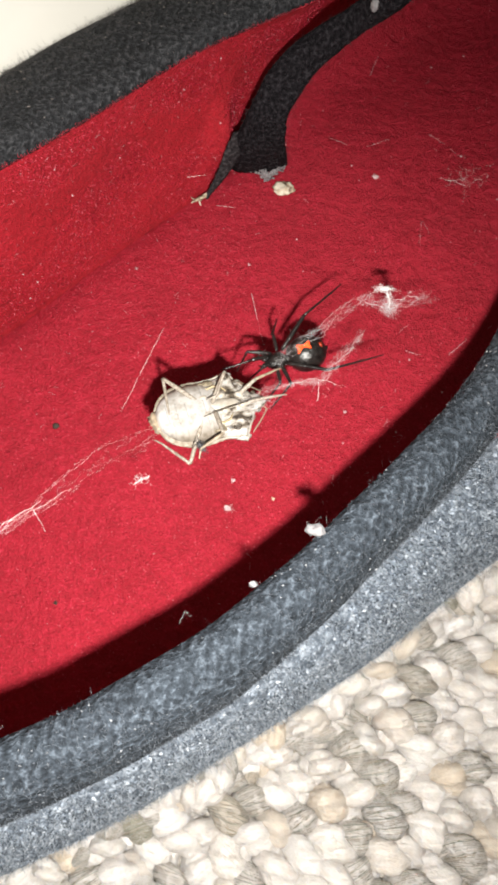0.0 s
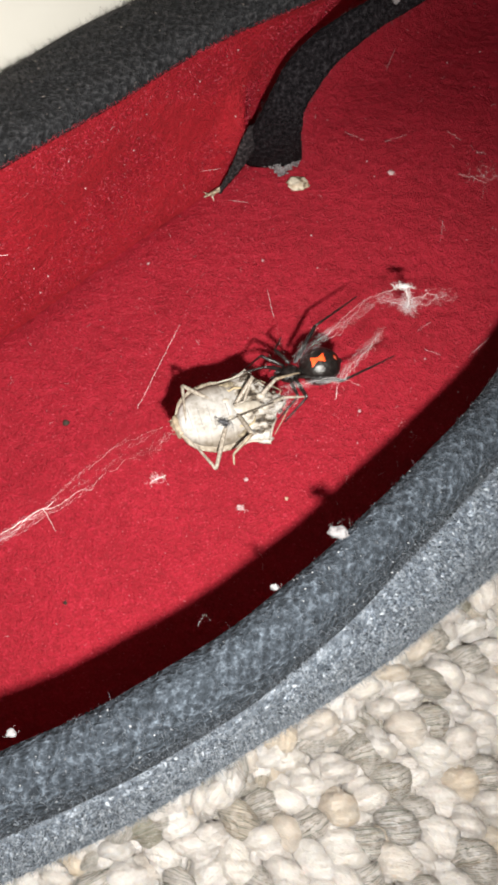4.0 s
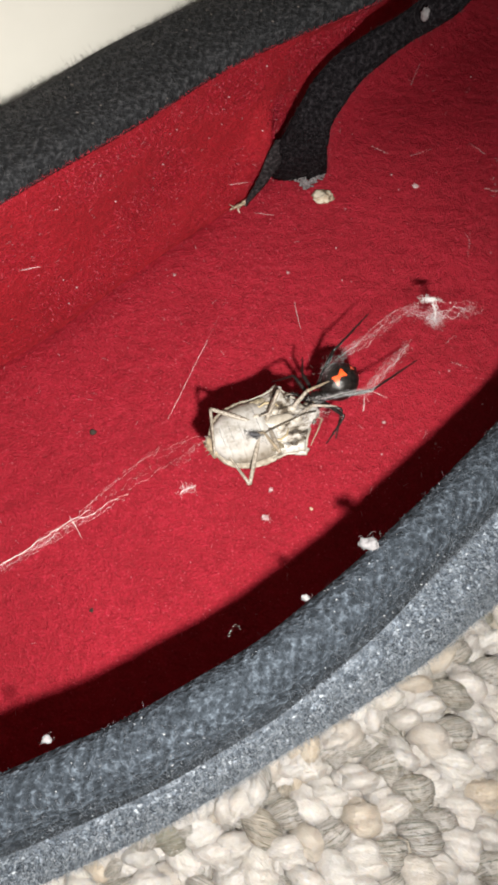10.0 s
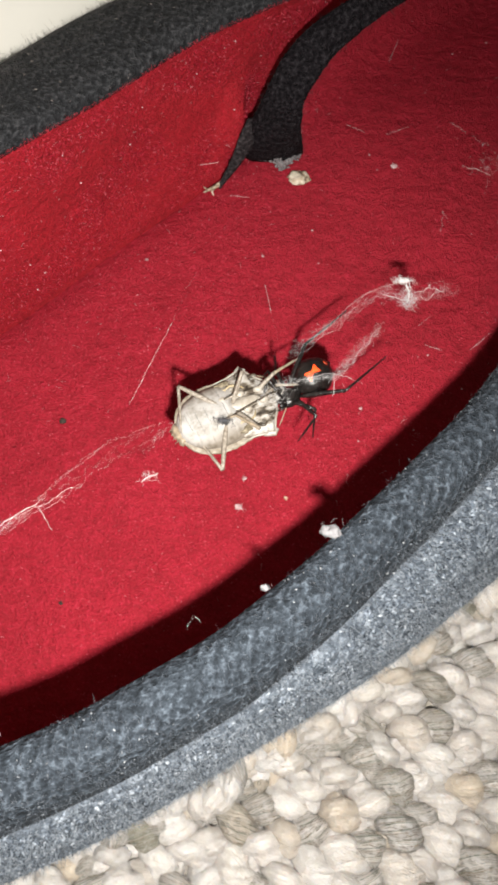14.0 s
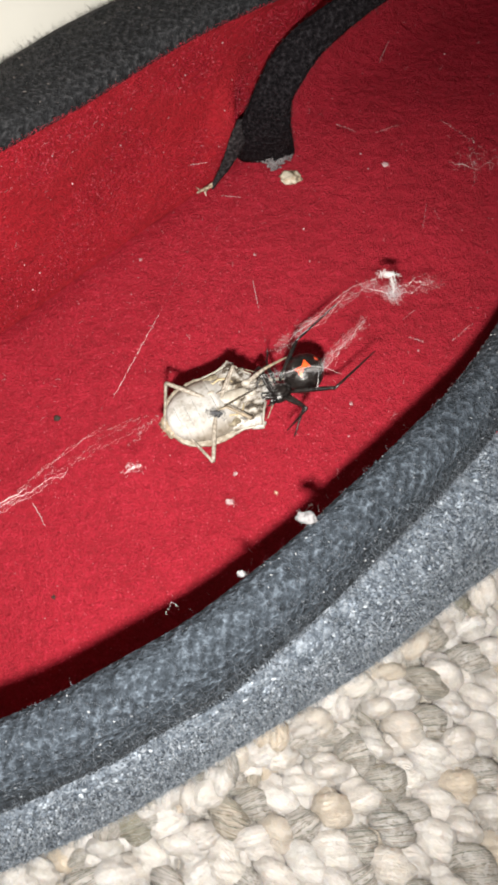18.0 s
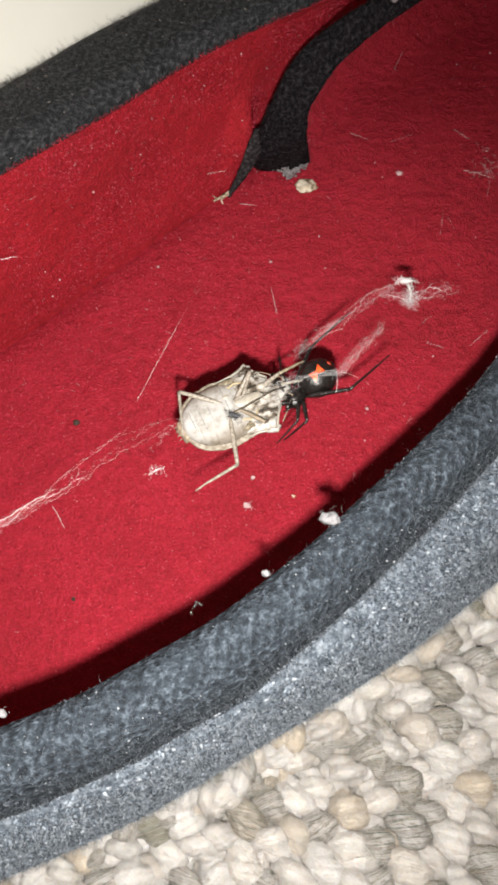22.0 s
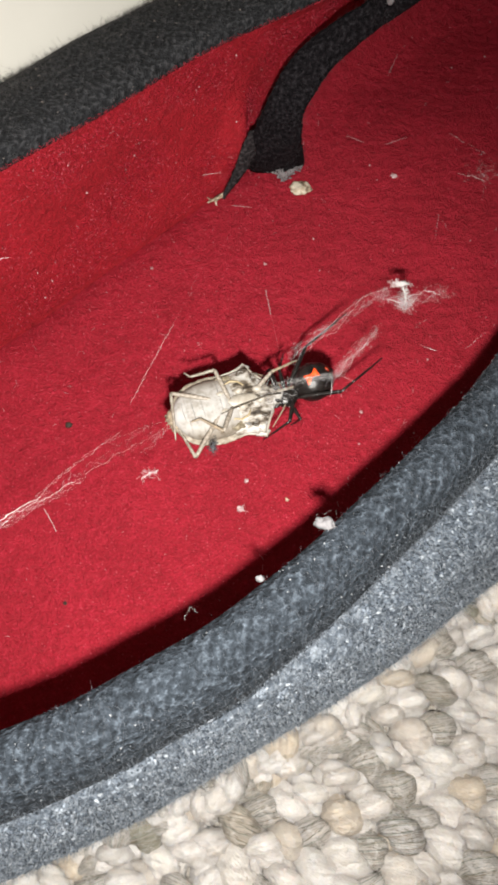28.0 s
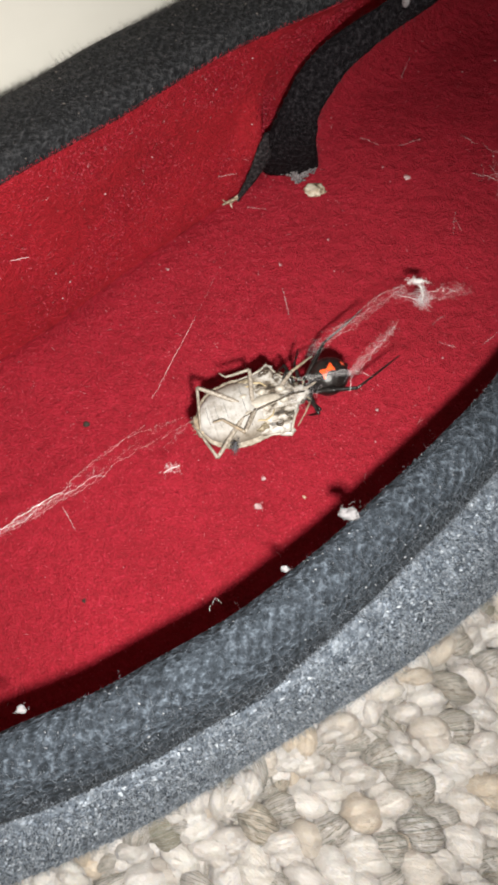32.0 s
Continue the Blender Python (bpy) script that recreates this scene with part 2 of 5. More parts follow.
def station(u):
    x, y, h, ox, oy, cw = catmull(STATIONS, u)
    d = np.array([ox - x, oy - y])
    W = float(np.linalg.norm(d))
    return np.array([x, y]), d / W, W, h, cw


def wall_point(u, v):
    """The inner wall: v from 0 at the insole to 1 at the mouth."""
    M, o, W, h, cw = station(u)
    q = max(0.0, min(1.0, (W - 15) / 9))
    b = max(1.2, W - 11.3 + 1.8 * q * q * (3 - 2 * q))
    v0 = max(v, 0.0)
    k = (b * (1 - v0) ** 0.8 + 1.2 * math.sin(math.pi * v0)) * (1 - q) + b * math.sqrt(max(0.0, 1 - v0 ** 2)) * q
    fold = math.exp(-((u - 13.7 + 0.35 * (v0 - 0.3)) / 0.12) ** 2 - ((v0 - 0.3) / 0.2) ** 2)   # the pucker beside the strap
    p = M + o * (k - 3.4 * fold - 0.4 * v0 ** 8 * max(0.0, o[1]))
    drop = max(0.0, SOLE - floor_z(*p))
    p = p + o * max(0.0, min(1.0, o[1] * 2)) * 0.5 * drop * (1 - v0) ** 1.6     # the deeper heel undercuts the far wall
    z0 = floor_z(*p)
    return np.array([p[0], p[1], z0 + (h - 1.6 - z0) * v])


def outer_profile(u):
    M, o, W, h, cw = station(u)
    far = max(0.0, min(1.0, (W - 18) / 14))
    W = max(W, cw + 0.8)
    flat = max(0.0, min(1.0, (cw - 7) / 4))     # the far collar lies flatter than the near one
    def top(a, b):
        return h + a + (b - a) * flat
    pts = [(0.25, h - 2.2), (0.05, h - 1.2), (0.3, top(0.2, -0.1)), (0.22 * cw, top(1.3, 0.2)), (0.5 * cw, top(1.5, -0.1)), (0.8 * cw, top(0.2, -1.0)), (0.97 * cw, top(-2.6, -2.6)), (1.03 * cw, h - 6.5),
           (0.96 * cw, h - 10.5), (0.80 * cw, SOLE + 6.4), (0.72 * cw, SOLE + 4.8), (0.84 * cw, SOLE + 3.0)]
    g = 0.84 * cw      # below the groove the side swells out over the sole
    low = [(g + 0.32 * (W - g), SOLE + 2.2), (g + 0.66 * (W - g), SOLE + 0.2), (g + 0.9 * (W - g), SOLE - 5.0), (W + 0.7, 15.0), (W + 0.2, 6.0), (W - 1.0, 1.0), (W - 4.0, 0.4)]
    out = []
    for k, z in pts:
        out.append((k, z))
    n0 = len(pts)
    out += low
    if far > 0:   # the closed toe: a low dome from the mouth to the sole
        res = []
        for j, (k, z) in enumerate(out):
            if 5 < j < len(out) - 3:
                f = (j - 5) / (len(out) - 8)
                kk, zz = cw * 0.8 + (W - cw * 0.8) * math.sin(f * math.pi / 2), 8 + (h - 6) * math.cos(f * math.pi / 2)
                k, z = k + (kk - k) * far, z + (zz - z) * far
            res.append((k, z))
        out = res
    return [np.array([*(M + o * k), z]) for k, z in out], n0


def V(p):
    return Vector((p[0] * MM, p[1] * MM, p[2] * MM))


def ring_surface(rows):
    bm = bmesh.new()
    rings = [[bm.verts.new(V(p)) for p in r] for r in rows]
    grid_faces(bm, rings)
    return bm


slipper = tagged(new("slipper"), "grey felt slipper with a red lining standing on the carpet", "slipper")
NU = 320
us = [i * NS / NU for i in range(NU)]


def wobble(p, amp, sc):
    n = noise.noise_vector(Vector((p[0] * sc, p[1] * sc, p[2] * sc)))
    return np.array([p[0] + n.x * amp, p[1] + n.y * amp, p[2] + n.z * amp])


prof = [outer_profile(u) for u in us]
ncol = prof[0][1]
collar = ring_surface([[wobble(prof[i][0][j], 0.35, 0.12) for i in range(NU)] for j in range(0, ncol)])
part("collar", collar, GREY, slipper, "dark grey felt collar")
lower = ring_surface([[wobble(prof[i][0][j], 0.35, 0.12) for i in range(NU)] for j in range(ncol - 1, len(prof[0][0]))])
part("side_wall", lower, GREY_LOW, slipper, "lighter blue-grey felt side")
lining = ring_surface([[wobble(wall_point(u, v / 14), 0.5 * math.sin(math.pi * v / 14), 0.1) for u in us] for v in range(14, -2, -1)])
part("lining", lining, RED_WALL, slipper, "red felt lining")


def insole_point(u, r):
    b = wall_point(u, 0.0)
    c = np.array([0.0, 14.0, 0.0])
    p = c + (b - c) * r
    n = noise.noise(Vector((p[0] * 0.06, p[1] * 0.06, 0.3)))
    toe = max(0.0, min(1.0, (13.4 - u) / 1.2)) * max(0.0, min(1.0, (u - 9.0) / 1.5))
    rim = max(0.0, (r - 0.81 + 0.06 * toe) / (0.19 + 0.06 * toe))     # it sinks in along the side, but sweeps up into the toe
    return np.array([p[0], p[1], floor_z(p[0], p[1]) + 0.5 * n * (1 - r ** 6) + (5.5 * toe - 1.1 * (1 - toe)) * rim ** 2])


insole = ring_surface([[insole_point(u, r) for u in us] for r in (1.0, 0.985, 0.96, 0.93, 0.9, 0.87, 0.84, 0.8, 0.7, 0.6, 0.5, 0.4, 0.3, 0.2, 0.1, 0.03, 0.0005)])
part("insole", insole, RED, slipper, "red felt insole")
sole_bm = ring_surface([[np.array([*(station(u)[0] + station(u)[1] * (station(u)[2] - 4.0) * s), 0.4]) for u in us] for s in (1.0, -0.2)])
part("sole", sole_bm, DARK, slipper, "dark sole")

# ---- floor and wall ----
bm = bmesh.new()
bmesh.ops.create_grid(bm, x_segments=8, y_segments=8, size=1.2)
floor = tagged(part("floor", bm, BACKING, None, "cream loop-pile wool carpet"), kind="structure", category="carpet")
floor.location = (0, 0, -0.0034)


# ---- small builders ----
def tube(points, radii, sides=8, bm=None):
    """A round tapered tube along points (mm)."""
    bm = bm or bmesh.new()
    pts = [Vector(p) for p in points]
    rings = []
    side = None
    for i, p in enumerate(pts):
        d = (pts[min(i + 1, len(pts) - 1)] - pts[max(i - 1, 0)]).normalized()
        if side is None:
            side = d.orthogonal().normalized()
        side = (side - d * side.dot(d)).normalized()
        up = d.cross(side)
        r = radii[i] if isinstance(radii, (list, tuple)) else radii
        rings.append([bm.verts.new((p + (side * math.cos(2 * math.pi * k / sides) + up * math.sin(2 * math.pi * k / sides)) * r) * MM) for k in range(sides)])
    grid_faces(bm, rings)
    bm.faces.new(rings[0][::-1])
    bm.faces.new(rings[-1])
    return bm


def blob(center, radii, seed=0, rough=0.0, sub=3, bm=None, turn=None):
    """A rounded, uneven lump (mm)."""
    bm = bm or bmesh.new()
    made = bmesh.ops.create_icosphere(bm, subdivisions=sub, radius=1.0)["verts"]
    for v in made:
        n = noise.noise(v.co * 1.7 + Vector((seed * 3.1, seed, 0)))
        c = Vector([a * b for a, b in zip(v.co * (1 + rough * n), radii)])
        if turn:
            c = turn @ c
        v.co = (c + Vector(center)) * MM
    return bm


def loft(stations, k=28, crease=0.0):
    """Rings across x: stations of x, half width, height above, depth below, middle height."""
    bm = bmesh.new()
    rings = []
    for x, w, up, dn, zc in stations:
        ring = []
        for j in range(k):
            a = 2 * math.pi * j / k
            s, c = math.sin(a), math.cos(a)
            z = zc + (up if s > 0 else dn) * math.copysign(abs(s) ** 0.85, s)
            ring.append(bm.verts.new(V((x, w * math.copysign(abs(c) ** 0.9, c), z))))
        rings.append(ring)
    grid_faces(bm, rings)
    bm.faces.new(rings[0][::-1])
    bm.faces.new(rings[-1])
    if crease:
        for v in bm.verts:
            q = noise.noise(v.co * 1100) + 0.6 * noise.noise(v.co * 2600)
            v.co.z += crease * q * MM
            v.co.y *= 1 + 0.05 * crease * noise.noise(v.co * 1500)
    return bm


def aim(at, to, up=(0, 0, 1)):
    """The pose at a place (mm) whose x axis points to another place."""
    x = (Vector(to) - Vector(at)).normalized()
    y = Vector(up).cross(x).normalized()
    z = x.cross(y)
    m = Matrix((x, y, z)).transposed().to_4x4()
    m.translation = Vector(at) * MM
    return m


def loop_mesh(seed, n=15, k=14, fibres=0, material=PALE_YARN):
    """One plump loop of two or three twisted plies lying along x, wrapped in fibres."""
    rnd = random.Random(seed)
    bm = bmesh.new()
    lean, twist, plies = rnd.uniform(-0.35, 0.35), rnd.uniform(3.0, 5.2), 2 + seed % 2

    plain_loop = material is PALE_YARN

    def skin(f, b, swell):
        a = math.pi * f
        x, z = -2.7 * math.cos(a), 2.9 * math.sin(a) ** 0.8 - 1.8
        r = 1.35 + 0.98 * math.sin(a) ** 0.9
        lobe = abs(math.cos(plies * 0.5 * (b + twist * f) + seed))
        rr = r * ((0.72 + 0.42 * lobe ** 0.7) if plain_loop else (0.82 + 0.3 * lobe ** 0.8)) * swell
        y, w = rr * 1.12 * math.cos(b), rr * math.sin(b)
        at = Vector((x, y, w)) + Vector((seed * 5.0, 0, 0))
        q = noise.noise_vector(at * 0.7) * 0.25 + noise.noise_vector(at * 1.7) * 0.16
        return (x - w * math.cos(a) * 0.81 + q.x, y + lean * math.sin(a) * 1.4 + q.y, z + w * math.sin(a) * 0.9 + q.z)

    rings = [[bm.verts.new(V(skin(i / (n - 1), 2 * math.pi * j / k, 1.0))) for j in range(k)] for i in range(n)]
    grid_faces(bm, rings)
    bm.faces.new(rings[0][::-1])
    bm.faces.new(rings[-1])
    for i in range(fibres):
        b0, f0, f1 = 2 * math.pi * (i + rnd.random()) / fibres, rnd.uniform(0.0, 0.3), rnd.uniform(0.65, 1.0)
        sw = rnd.uniform(0.99, 1.02) if plain_loop else rnd.uniform(1.0, 1.035)
        wob, ph, turns = rnd.uniform(0.02, 0.12), rnd.uniform(0, 6), twist * rnd.uniform(0.9, 1.1)
        pts = [skin(f0 + (f1 - f0) * q / 8, b0 - turns * (f0 + (f1 - f0) * q / 8) + wob * math.sin(q * 0.9 + ph), sw) for q in range(9)]
        tube(pts, rnd.uniform(0.016, 0.03) if plain_loop else rnd.uniform(0.026, 0.05), 4, bm)
    bm.normal_update()
    me = bpy.data.meshes.new("loop")
    bm.to_mesh(me)
    bm.free()
    for p in me.polygons:
        p.use_smooth = True
    me.materials.append(material)
    return me


LOOPS = [loop_mesh(i, 26, 26, 150, YARN) for i in range(6)] + [loop_mesh(i, 26, 26, 110) for i in range(6, 20)]
ROUGH_LOOPS = [loop_mesh(i, 6, 7) for i in range(20)]


def lay_carpet():
    rnd = random.Random(4)
    near, far = [], []
    row_dir = radians(24)
    for i in range(-40, 41):
        for j in range(-30, 31):
            a, b = i * 4.0 + (2.0 if j % 2 else 0) + rnd.uniform(-0.7, 0.7), j * 4.8 + rnd.uniform(-0.5, 0.5)
            x, y = a * math.cos(row_dir) - b * math.sin(row_dir) + 10, a * math.sin(row_dir) + b * math.cos(row_dir) - 40
            m = pose(x * MM, y * MM, rnd.uniform(-2.1, 0.1) * MM, rnd.uniform(-16, 16), rnd.uniform(-16, 16), -28 + rnd.uniform(-20, 20))
            m = m @ Matrix.Diagonal((rnd.uniform(0.74, 1.02), rnd.uniform(0.62, 0.9), rnd.uniform(1.05, 1.45), 1))
            inside = -42 < x < 50 and -62 < y < -6 and y < 0.5 * x - 28
            (near if inside else far).append((rnd.randrange(20), m))
            if inside:   # lower loops that show between the others
                m = pose((x + 2.6) * MM, (y + rnd.uniform(-0.9, 0.9)) * MM, rnd.uniform(-2.6, -1.5) * MM, rnd.uniform(-20, 20), rnd.uniform(-20, 20), rnd.uniform(0, 180))
                near.append((rnd.randrange(20), m @ Matrix.Diagonal((0.8, 0.62, 0.9, 1))))
    for i in range(64):   # loops that press up against the slipper's side
        u = 2.2 + 5.4 * (i + rnd.random()) / 64
        M, o, W, h, cw = station(u)
        q = M + o * (W + rnd.uniform(0.6, 3.0))
        m = pose(q[0] * MM, q[1] * MM, rnd.uniform(-0.2, 3.2) * MM, rnd.uniform(-20, 20), rnd.uniform(-20, 20), math.degrees(math.atan2(o[1], o[0])) + 90 + rnd.uniform(-50, 50))
        near.append((rnd.randrange(20), m @ Matrix.Diagonal((rnd.uniform(0.45, 0.85), rnd.uniform(0.45, 0.8), rnd.uniform(0.6, 0.9), 1))))
    return near, far


near_loops, far_loops = lay_carpet()
verts, faces = [], []
for k, m in far_loops:
    o = len(verts)
    verts += [m @ v.co for v in ROUGH_LOOPS[k].vertices]
    faces += [[o + i for i in p.vertices] for p in ROUGH_LOOPS[k].polygons]
me = bpy.data.meshes.new("carpet_pile")
me.from_pydata(verts, [], faces)
me.polygons.foreach_set("use_smooth", [True] * len(me.polygons))
me.materials.append(PALE_YARN)
pile = tagged(new("carpet_pile", me), "twisted cream and beige wool loops", kind="stuff")
pile.parent = floor
pile.matrix_parent_inverse = Matrix.Translation((0, 0, 0.0034))
for k, m in near_loops:
    ob = new("loop", LOOPS[k])
    ob.parent = floor
    ob.matrix_parent_inverse = Matrix.Translation((0, 0, 0.0034))
    ob.matrix_basis = m
bm = bmesh.new()
bmesh.ops.create_cube(bm, size=1, matrix=pose(-0.0246, 0.0615, 0.6, 0, 0, 40) @ Matrix.Diagonal((2.2, 0.02, 1.2, 1)))
wall = tagged(part("wall_1", bm, WALL, None, "cream painted wall behind the slipper", smooth=False), kind="structure", category="wall")


# ---- the strap that hangs inside the far wall: middle x, y, z, half width (mm) ----
STRAP = ((4.9, 51.2, 31.0, 4.6), (4.8, 48.6, 35.0, 4.4), (4.7, 46.6, 39.4, 3.9), (5.2, 45.6, 43.4, 3.25), (6.0, 45.5, 47.0, 2.7),
         (7.8, 47.2, 49.6, 2.75), (10.4, 49.0, 52.0, 2.45), (13.9, 50.2, 54.4, 2.15), (17.8, 50.6, 57.2, 1.85), (21.6, 49.0, 62.0, 2.3), (25.0, 54.0, 64.0, 3.0))


def strap():
    rows_front, rows_back = [], []
    n, k = 44, 14
    for i in range(n + 1):
        u = i / n * (len(STRAP) - 1) * 0.9999
        x, y, z, w = catmull(STRAP, u, closed=False)
        x2, y2, z2, _ = catmull(STRAP, min(u + 0.05, len(STRAP) - 1.001), closed=False)
        t = Vector((x2 - x, y2 - y, z2 - z)).normalized()
        a = t.cross(Vector((0, -0.8, 0.6))).normalized()
        nrm = a.cross(t).normalized()
        if nrm.y > 0:
            nrm = -nrm
        f, b = [], []
        for j in range(k + 1):
            s = j / k * 2 - 1
            e = 0.35 * noise.noise(Vector((i * 0.45, s * 3, 1.0)))
            edge = w * s * (1 + 0.05 * noise.noise(Vector((i * 0.7, s, 7.0))))
            low = 0.0
            if i == 0:
                low = 0.5 * math.sin(j * 2.3) + 0.9 - 1.9 * math.exp(-((s - 0.25) / 0.45) ** 2)
            p = Vector((x, y, z)) + a * edge + t * low + nrm * (0.5 * (1 - s * s) + e * 0.6)
            f.append(p + nrm * 0.75 * (1 - 0.6 * s ** 6))
            b.append(p - nrm * 0.75 * (1 - 0.6 * s ** 6))
        rows_front.append(f)
        rows_back.append(b)
    bm = bmesh.new()
    rings = [[bm.verts.new(p * MM) for p in f + b[::-1]] for f, b in zip(rows_front, rows_back)]
    grid_faces(bm, rings)
    bm.faces.new(rings[0][::-1])
    bm.faces.new(rings[-1])
    return bm


strap_part = part("strap", strap(), DARK, slipper, "black felt strap, torn at its lower end")
tag_rows = []
for i in range(15):   # a flat torn tongue beside the strap
    f = i / 14
    x, y, z, w = catmull(((1.4, 46.7, 41.8, 0.9), (0.7, 46.4, 38.8, 1.5), (-0.2, 46.2, 36.2, 1.4), (-1.6, 46.0, 33.2, 1.1), (-3.2, 45.8, 30.6, 0.7), (-3.6, 45.7, 29.6, 0.3)), f * 4.999, closed=False)
    row = []
    for j in range(12):
        a = 2 * math.pi * j / 12
        e = 0.16 * noise.noise(Vector((i * 0.8, j * 1.3, 2.0)))
        row.append((x + (w + e) * math.cos(a), y + 0.45 * math.sin(a) + 0.25 * math.cos(a), z + 0.25 * w * math.cos(a) + e))
    tag_rows.append(row)
bm = bmesh.new()
rings = [[bm.verts.new(V(p)) for p in r] for r in tag_rows]
grid_faces(bm, rings)
bm.faces.new(rings[0][::-1])
bm.faces.new(rings[-1])
part("torn_edge", bm, FRAY, slipper, "torn dark tongue of the strap")
GLUE = plain("dried_glue", (0.07, 0.062, 0.068), (0.28, 0.262, 0.27), 900, 0.7, 0.0003)
bm = bmesh.new()
rg = random.Random(9)
for i in range(170):   # a ragged, fuzzy patch of dried glue
    f = rg.random()
    dip = math.exp(-((f - 0.6) / 0.22) ** 2)
    blob((2.0 + 7.2 * f, 49.7 - 1.5 * dip + rg.uniform(-0.4, 0.3), 32.3 - 0.9 * dip + rg.uniform(-0.6, 1.1)), (rg.uniform(0.1, 0.34), rg.uniform(0.1, 0.2), rg.uniform(0.1, 0.4) * (0.6 + dip)), i, 0.8, 1, bm)
part("glue_edge", bm, GLUE, slipper, "greyish dried glue along the torn edge")

# ---- the stink bug, on its back: x to its head, z up from its belly (mm) ----
CREAM = mat("bug_shell", (0.7, 0.62, 0.48), 0.5, spec=0.4)
_n1, _n2, _n3 = noise_tex(CREAM, 1000, 4, 0.6, (0.5, 1.4, 1.0)), noise_tex(CREAM, 3000, 3, 0.6), noise_tex(CREAM, 260, 2, 0.5)
_c = ramp(CREAM, _n1.outputs[0], [(0.38, (0.03, 0.023, 0.017)), (0.45, (0.14, 0.115, 0.09)), (0.51, (0.28, 0.255, 0.225)), (0.6, (0.42, 0.405, 0.385))])
_c = blend(CREAM, "MULTIPLY", 0.6, _c, ramp(CREAM, _n2.outputs[0], [(0.36, (0.3, 0.24, 0.2)), (0.43, (1, 1, 1))]))
_c = blend(CREAM, "MULTIPLY", 0.45, _c, ramp(CREAM, _n3.outputs[0], [(0.35, (0.55, 0.5, 0.42)), (0.6, (1, 1, 1))]))
base(CREAM, _c)
bump(CREAM, _n1.outputs[0], 0.2, 0.0002)
BELLY = mat("bug_belly", (0.45, 0.42, 0.37), 0.55, spec=0.3)
_co = nd(BELLY, "ShaderNodeTexCoord")
_sp = nd(BELLY, "ShaderNodeSeparateXYZ")
BELLY.node_tree.links.new(_co.outputs["Object"], _sp.inputs[0])
_ab = nd(BELLY, "ShaderNodeMath")
_ab.operation = "ABSOLUTE"
BELLY.node_tree.links.new(_sp.outputs[1], _ab.inputs[0])
_sc = nd(BELLY, "ShaderNodeMath")
_sc.operation = "MULTIPLY"
_sc.inputs[1].default_value = 220.0
BELLY.node_tree.links.new(_ab.outputs[0], _sc.inputs[0])
_n1 = noise_tex(BELLY, 900, 5, 0.65)
_c = ramp(BELLY, _sc.outputs[0], [(0.1, (0.365, 0.354, 0.345)), (0.45, (0.32, 0.304, 0.29)), (0.75, (0.18, 0.156, 0.13))])
base(BELLY, blend(BELLY, "MULTIPLY", 0.72, _c, ramp(BELLY, _n1.outputs[0], [(0.34, (0.5, 0.45, 0.38)), (0.5, (0.95, 0.94, 0.92)), (0.66, (1.1, 1.1, 1.1))])))
bump(BELLY, _n1.outputs[0], 0.5, 0.00012)
MOTTLE = plain("bug_mottle", (0.05, 0.04, 0.03), (0.3, 0.25, 0.17), 1400, 0.5, 0.0002)
LEGM = plain("bug_leg", (0.11, 0.085, 0.06), (0.36, 0.32, 0.275), 3200, 0.45, 0.0001, 0.5)
LEGD = plain("bug_leg_dark", (0.10, 0.08, 0.06), (0.34, 0.27, 0.19), 1500, 0.45, 0.0001, 0.5)
EDGE = plain("bug_edge", (0.14, 0.105, 0.07), (0.33, 0.295, 0.245), 1300, 0.5, 0.0003)
BROWN = plain("bug_beak", (0.025, 0.02, 0.016), (0.09, 0.07, 0.05), 1500, 0.35, 0.0001, 0.5)

OCHRE = plain("bug_fold", (0.28, 0.21, 0.11), (0.40, 0.33, 0.21), 1300, 0.5, 0.0001)
SEAM = plain("bug_seam", (0.07, 0.07, 0.075), (0.2, 0.195, 0.2), 1500, 0.5)
PALE = plain("bug_rim", (0.22, 0.19, 0.15), (0.38, 0.35, 0.31), 1200, 0.45, 0.0001, 0.5)
bug = tagged(new("stink_bug"), "pale brown stink bug hanging belly up in silk threads", "insect")
HALF = (1.0, 2.75, 3.65, 4.15, 4.4, 4.5, 4.45, 4.3, 4.2, 4.2)     # half width of the abdomen from tail to thorax


def half_width(x):
    f = max(0.0, min(0.9999, (x + 7.1) / 9.6)) * (len(HALF) - 1)
    return float(catmull([(h,) for h in HALF], f, closed=False)[0])


rim = []
for i in range(61):
    x = -7.1 + 9.6 * i / 60
    rim.append((x, half_width(x) * (1 + 0.006 * math.cos(i * 1.05)), 0.35 * min(1.0, 0.2 + i / 6), 0.9 * min(1.0, 0.2 + i / 6), -0.1))
part("connexivum", loft(rim, 64, 0.2), EDGE, bug, "mottled flat edge of the abdomen")
for i in range(5):   # belly plates, overlapping towards the tail
    x0, x1 = 1.0 - 1.45 * i, -0.9 - 1.45 * i
    st = []
    for q in range(9):
        x = x0 + (x1 - x0) * q / 8
        lift = 1.85 * max(0.04, 1 - ((x + 2.2) / 5.2) ** 2) ** 0.6
        st.append((x, half_width(x) - 0.6, lift * (1.0 if q < 8 else 0.8) + 0.02 * q, 0.3, 0.0))
    part("belly_plate", loft(st, 40, 0.06), BELLY, bug)
